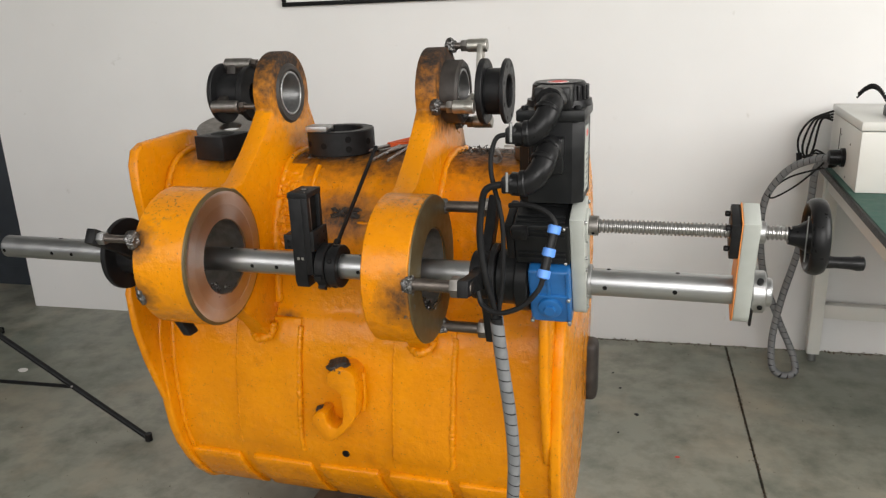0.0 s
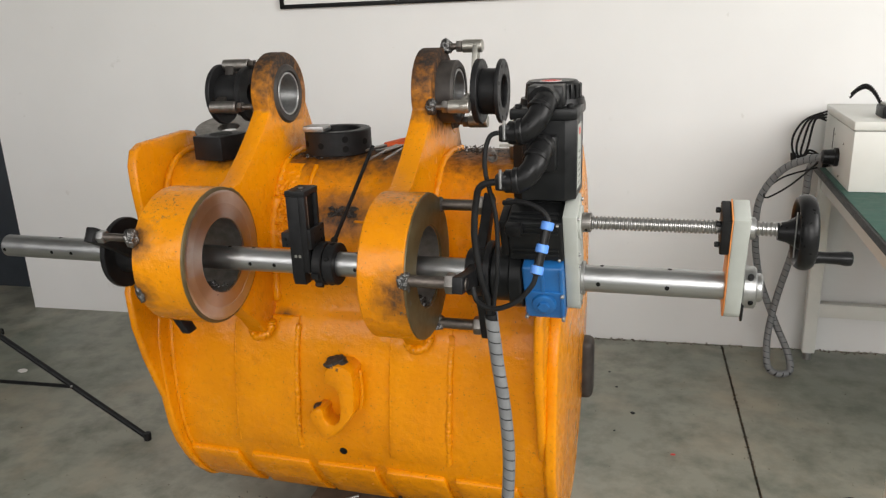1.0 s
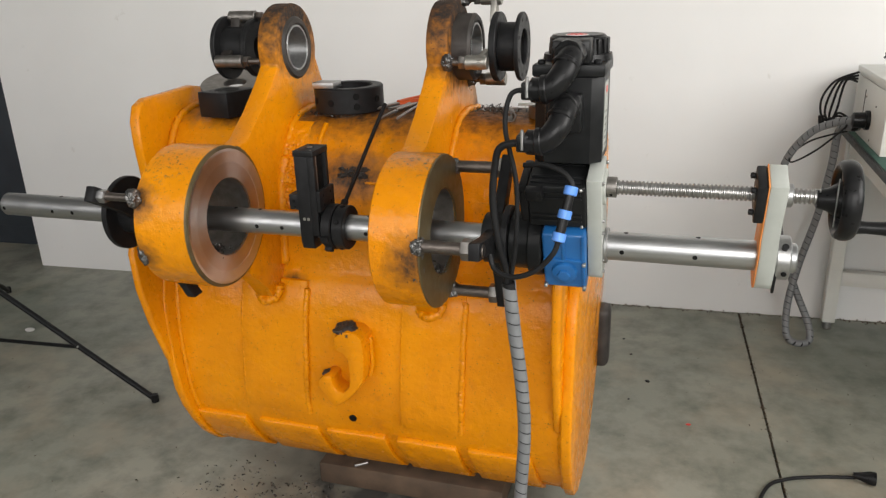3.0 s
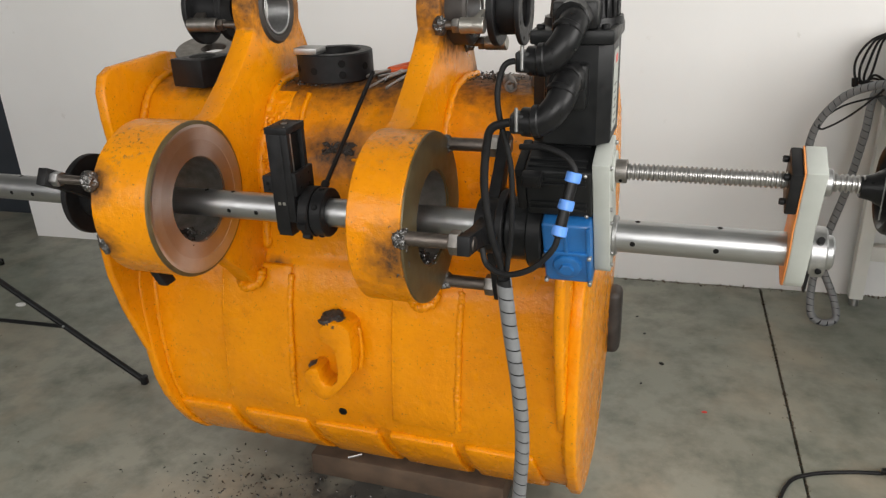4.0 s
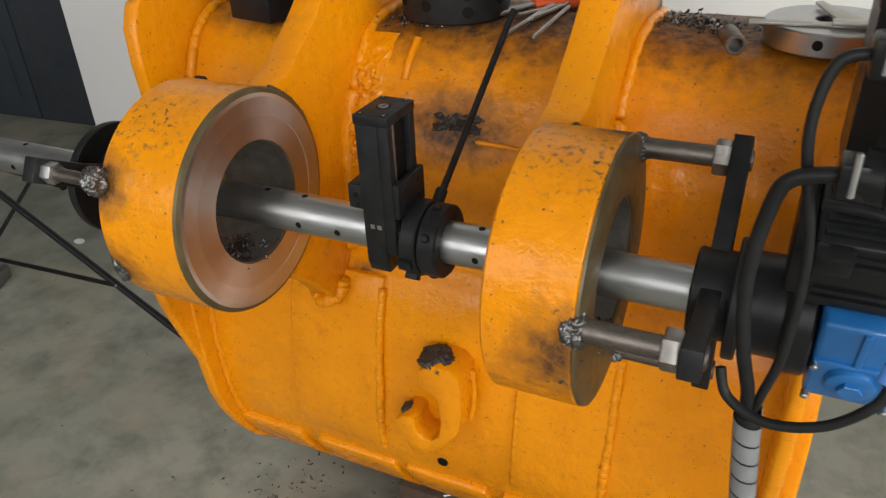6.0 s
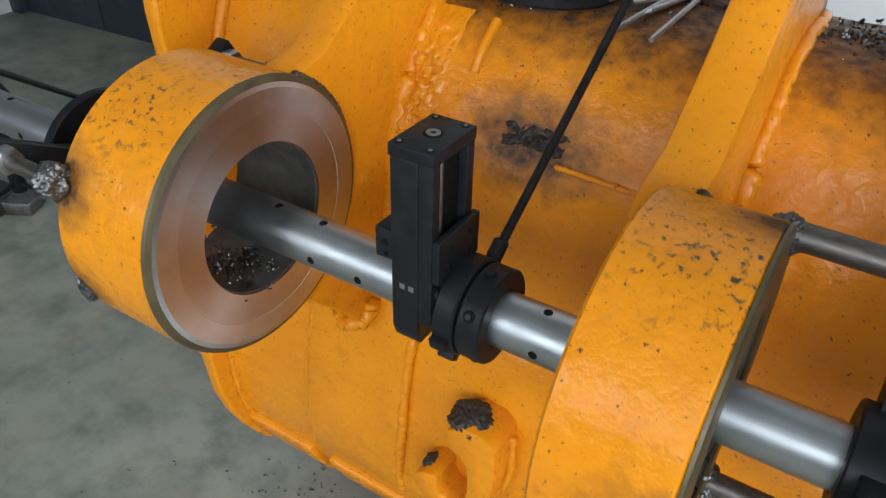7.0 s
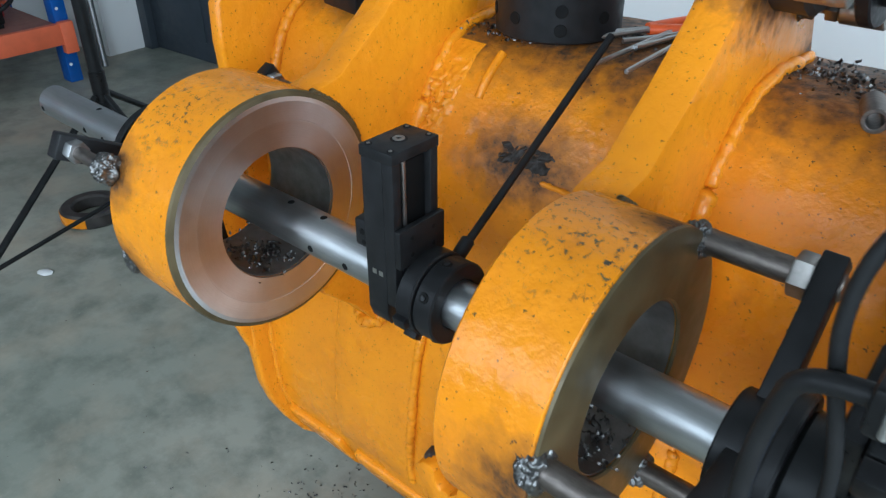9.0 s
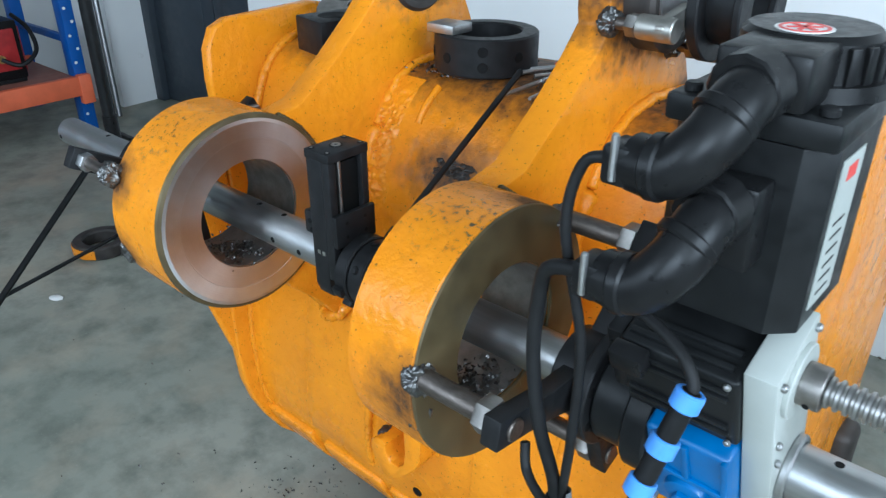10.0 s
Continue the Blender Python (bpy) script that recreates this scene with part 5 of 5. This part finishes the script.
# ---- the bench ----
def bench():
    z = 0.85
    b = thing("workbench", (1.5, 1.4, 0), "white steel workbench with a green top", "workbench")
    part("top", box(0.965, 2.4, 0.40, 1.86, z - 0.030, z - 0.003, 0.003), BLACKPLASTIC, b, "dark edged bench top")
    part("mat", box(0.972, 2.393, 0.407, 1.853, z - 0.0028, z, 0.001), GREEN, b, "green rubber mat")
    for x in (1.015, 2.34):
        for y in (0.46, 1.81):
            part("leg", box(x - 0.025, x + 0.025, y - 0.025, y + 0.025, 0.035, z - 0.0302, 0.003), WHITEPAINT, b)
            part("foot", rod((x, y, 0.0), (x, y, 0.036), 0.017, 14), ZINC, b)
    part("rail", box(1.0405, 2.3145, 1.79, 1.83, 0.20, 0.26, 0.003), WHITEPAINT, b)
    for x in (1.015, 2.34):
        part("rail", box(x - 0.02, x + 0.02, 0.486, 1.784, z - 0.10, z - 0.0305, 0.003), WHITEPAINT, b)


bench()
bpy.data.objects["workbench"].location.x -= 0.09


def control_box():
    c = thing("control_box", (1.2, 1.5, 0.85), "cream white steel control box with a lid seam on the bench", "control box")
    part("case", box(0.985, 1.55, 1.30, 1.80, 0.8505, 1.055, 0.004), WHITEPAINT, c)
    part("lid", box(0.982, 1.553, 1.297, 1.803, 1.058, 1.088, 0.004), WHITEPAINT, c)
    s = part("socket", lathe([(0, 0), (0, 0.034), (0.012, 0.034), (0.014, 0.028), (0.05, 0.026), (0.055, 0.018), (0.055, 0)], (0.985, 1.52, 0.93), (-1, 0, 0), 20, None, False), BLACKPLASTIC, c)
    for y, z in ((1.6, 1.0), (1.44, 0.99), (1.47, 0.87), (1.60, 0.89)):
        part("screw", rod((0.985, y, z), (0.982, y, z), 0.004, 10), DULL, c)
    part("slot", box(0.9835, 0.9855, 1.625, 1.630, 0.94, 1.02, 0), HOLE_SHADE, c)


control_box()
bpy.data.objects["control_box"].location.x -= 0.085
hs = thing("hand_controller", (1.2, 1.45, 1.09), "black hand controller with a coiled lead on the control box", "controller")
part("case", box(1.075, 1.28, 1.36, 1.46, 1.0885, 1.128, 0.006), BLACKPLASTIC, hs)
part("top_plate", box(1.085, 1.27, 1.37, 1.45, 1.1282, 1.136, 0.003), GREYPLATE, hs)
pts = []
for i in range(120):
    f = i / 119
    b0 = Vector((1.10, 1.48, 1.115)).lerp(Vector((1.02, 1.60, 1.14)), f) + Vector((0, 0, 0.05 * math.sin(math.pi * f)))
    pts.append(b0 + Vector((0.0, 0.008 * math.cos(i * 1.05), 0.008 * math.sin(i * 1.05))))
part("coiled_lead", tube(pts, 0.0028, 6, 2), RUBBER, hs)

hs.location.x -= 0.085
HOSE = [(0.928, 1.52, 0.928), (0.88, 1.56, 0.915), (0.80, 1.62, 0.86), (0.735, 1.66, 0.74), (0.73, 1.68, 0.58), (0.76, 1.69, 0.40), (0.83, 1.67, 0.22), (0.885, 1.63, 0.10), (0.895, 1.60, 0.035), (0.85, 1.585, 0.022), (0.81, 1.60, 0.05), (0.805, 1.64, 0.16), (0.83, 1.67, 0.32), (0.875, 1.69, 0.52), (0.90, 1.69, 0.72), (0.905, 1.67, 0.86), (0.945, 1.62, 0.885), (0.99, 1.70, 0.878)]
hz = thing("cable_conduit", (0.85, 1.62, 0), "grey spiral-wrapped conduit hanging in a loop from the control box", "conduit", "wrapped conduits")
part("core", tube(HOSE, 0.0125, 12, 8), RUBBER, hz)
part("spiral_wrap", spiral(HOSE, 0.0128, 0.0225, 0.025), WRAP, hz)
hz.location.x -= 0.066
cc = thing("cable_coil", (0.93, 1.75, 0.95), "thin black cable hanging in loops beside the control box", "cable coil")
for k in range(4):
    o = 0.012 * k
    part("loop", tube([(0.975, 1.76, 1.065 - o), (0.90 + o, 1.77, 1.03), (0.862 + o * 1.6, 1.775, 0.96 - o), (0.875 + o, 1.775, 0.89), (0.93, 1.77, 0.875 + o), (0.975, 1.74, 0.885)], 0.0042, 8, 8), RUBBER, cc)
part("plug", rod((0.868, 1.775, 0.90), (0.872, 1.772, 0.868), 0.011, 10), BLACKPLASTIC, cc)
part("loop", tube([(0.935, 1.62, 0.89), (0.85, 1.63, 0.80), (0.77, 1.64, 0.745), (0.765, 1.645, 0.775), (0.83, 1.645, 0.83), (0.94, 1.63, 0.87)], 0.0035, 8, 8), RUBBER, cc)


cc.location.x -= 0.08


# ---- the rack by the far wall ----
def rack():
    r = thing("storage_rack", (-5.0, 0.8, 0), "blue and orange steel storage rack by the far wall", "rack")
    for y in (-1.2, 1.42):
        for x in (-5.5, -4.78):
            u = part("upright", box(x - 0.045, x + 0.045, y - 0.035, y + 0.035, 0.0005, 2.6, 0.004), RACKBLUE, r, "blue perforated upright")
            if x > -5:
                for k in range(18):
                    part("slot", rod((x + 0.044, y + (0.014 if k % 2 else -0.014), 0.1 + k * 0.075), (x + 0.0456, y + (0.014 if k % 2 else -0.014), 0.1 + k * 0.075), 0.009, 10, 0.0002), WHITEVINYL, u)
        part("cross_brace", box(-5.455, -4.825, y - 0.015, y + 0.015, 0.5, 0.54, 0.003), RACKBLUE, r)
    for z in (0.22, 1.5):
        for x in (-4.715, -5.44):
            part("beam", box(x - 0.02, x + 0.02, -1.2, 1.43, z, z + 0.11, 0.004), RACKORANGE, r, "orange shelf beam")
        part("beam_hook", box(-4.737, -4.69, 1.385, 1.455, z - 0.05, z + 0.115, 0.004), RACKORANGE, r)
        part("shelf", box(-5.42, -4.737, -1.16, 1.38, z + 0.085, z + 0.105, 0.002), plain("shelf_board", (0.25, 0.10, 0.07), 0.6), r)
    r.location += Vector((0.57, -0.17, 0.0))


rack()
wm = thing("welding_machine", (-5.0, 0.95, 0.325), "black and red welding machine on the rack shelf", "welding machine")
part("case", box(-5.3, -4.84, 0.80, 1.18, 0.345, 0.66, 0.012), BLACKPLASTIC, wm)
part("side_panel", box(-5.25, -4.86, 1.181, 1.19, 0.38, 0.62, 0.004), RED, wm)
part("front_panel", box(-4.839, -4.825, 0.83, 1.15, 0.40, 0.62, 0.004), RED, wm)
for y in (0.9, 1.05):
    part("terminal", rod((-4.826, y, 0.47), (-4.80, y, 0.47), 0.022, 16), plain("brass", (0.6, 0.42, 0.15), 0.3, 1.0), wm)
part("handle", tube([(-5.2, 1.0, 0.655), (-5.2, 1.0, 0.74), (-5.05, 1.0, 0.76), (-4.92, 1.0, 0.74), (-4.92, 1.0, 0.655)], 0.013, 10, 5), BLACKPLASTIC, wm)
for x in (-5.26, -4.88):
    part("foot", box(x - 0.03, x + 0.03, 0.81, 1.17, 0.3252, 0.346, 0.003), RUBBER, wm)
part("lead", tube([(-4.80, 1.05, 0.47), (-4.74, 1.12, 0.44), (-4.76, 1.22, 0.50), (-4.86, 1.24, 0.60), (-5.0, 1.22, 0.66)], 0.012, 8, 6), RUBBER, wm)
wm.location += Vector((0.57, -0.17, 0.0))
lean = tagged(part("leaning_pipe", rod((-4.29, 1.48, 0.002), (-4.48, 1.56, 1.9), 0.017, 16), ZINC), "bright steel pipe leaning against the wall", "pipe")


def motions():
    walk(cam, [(t, look(eye_, target, roll)) for t, eye_, target, roll in PATH], EXPOSURES)


motions()
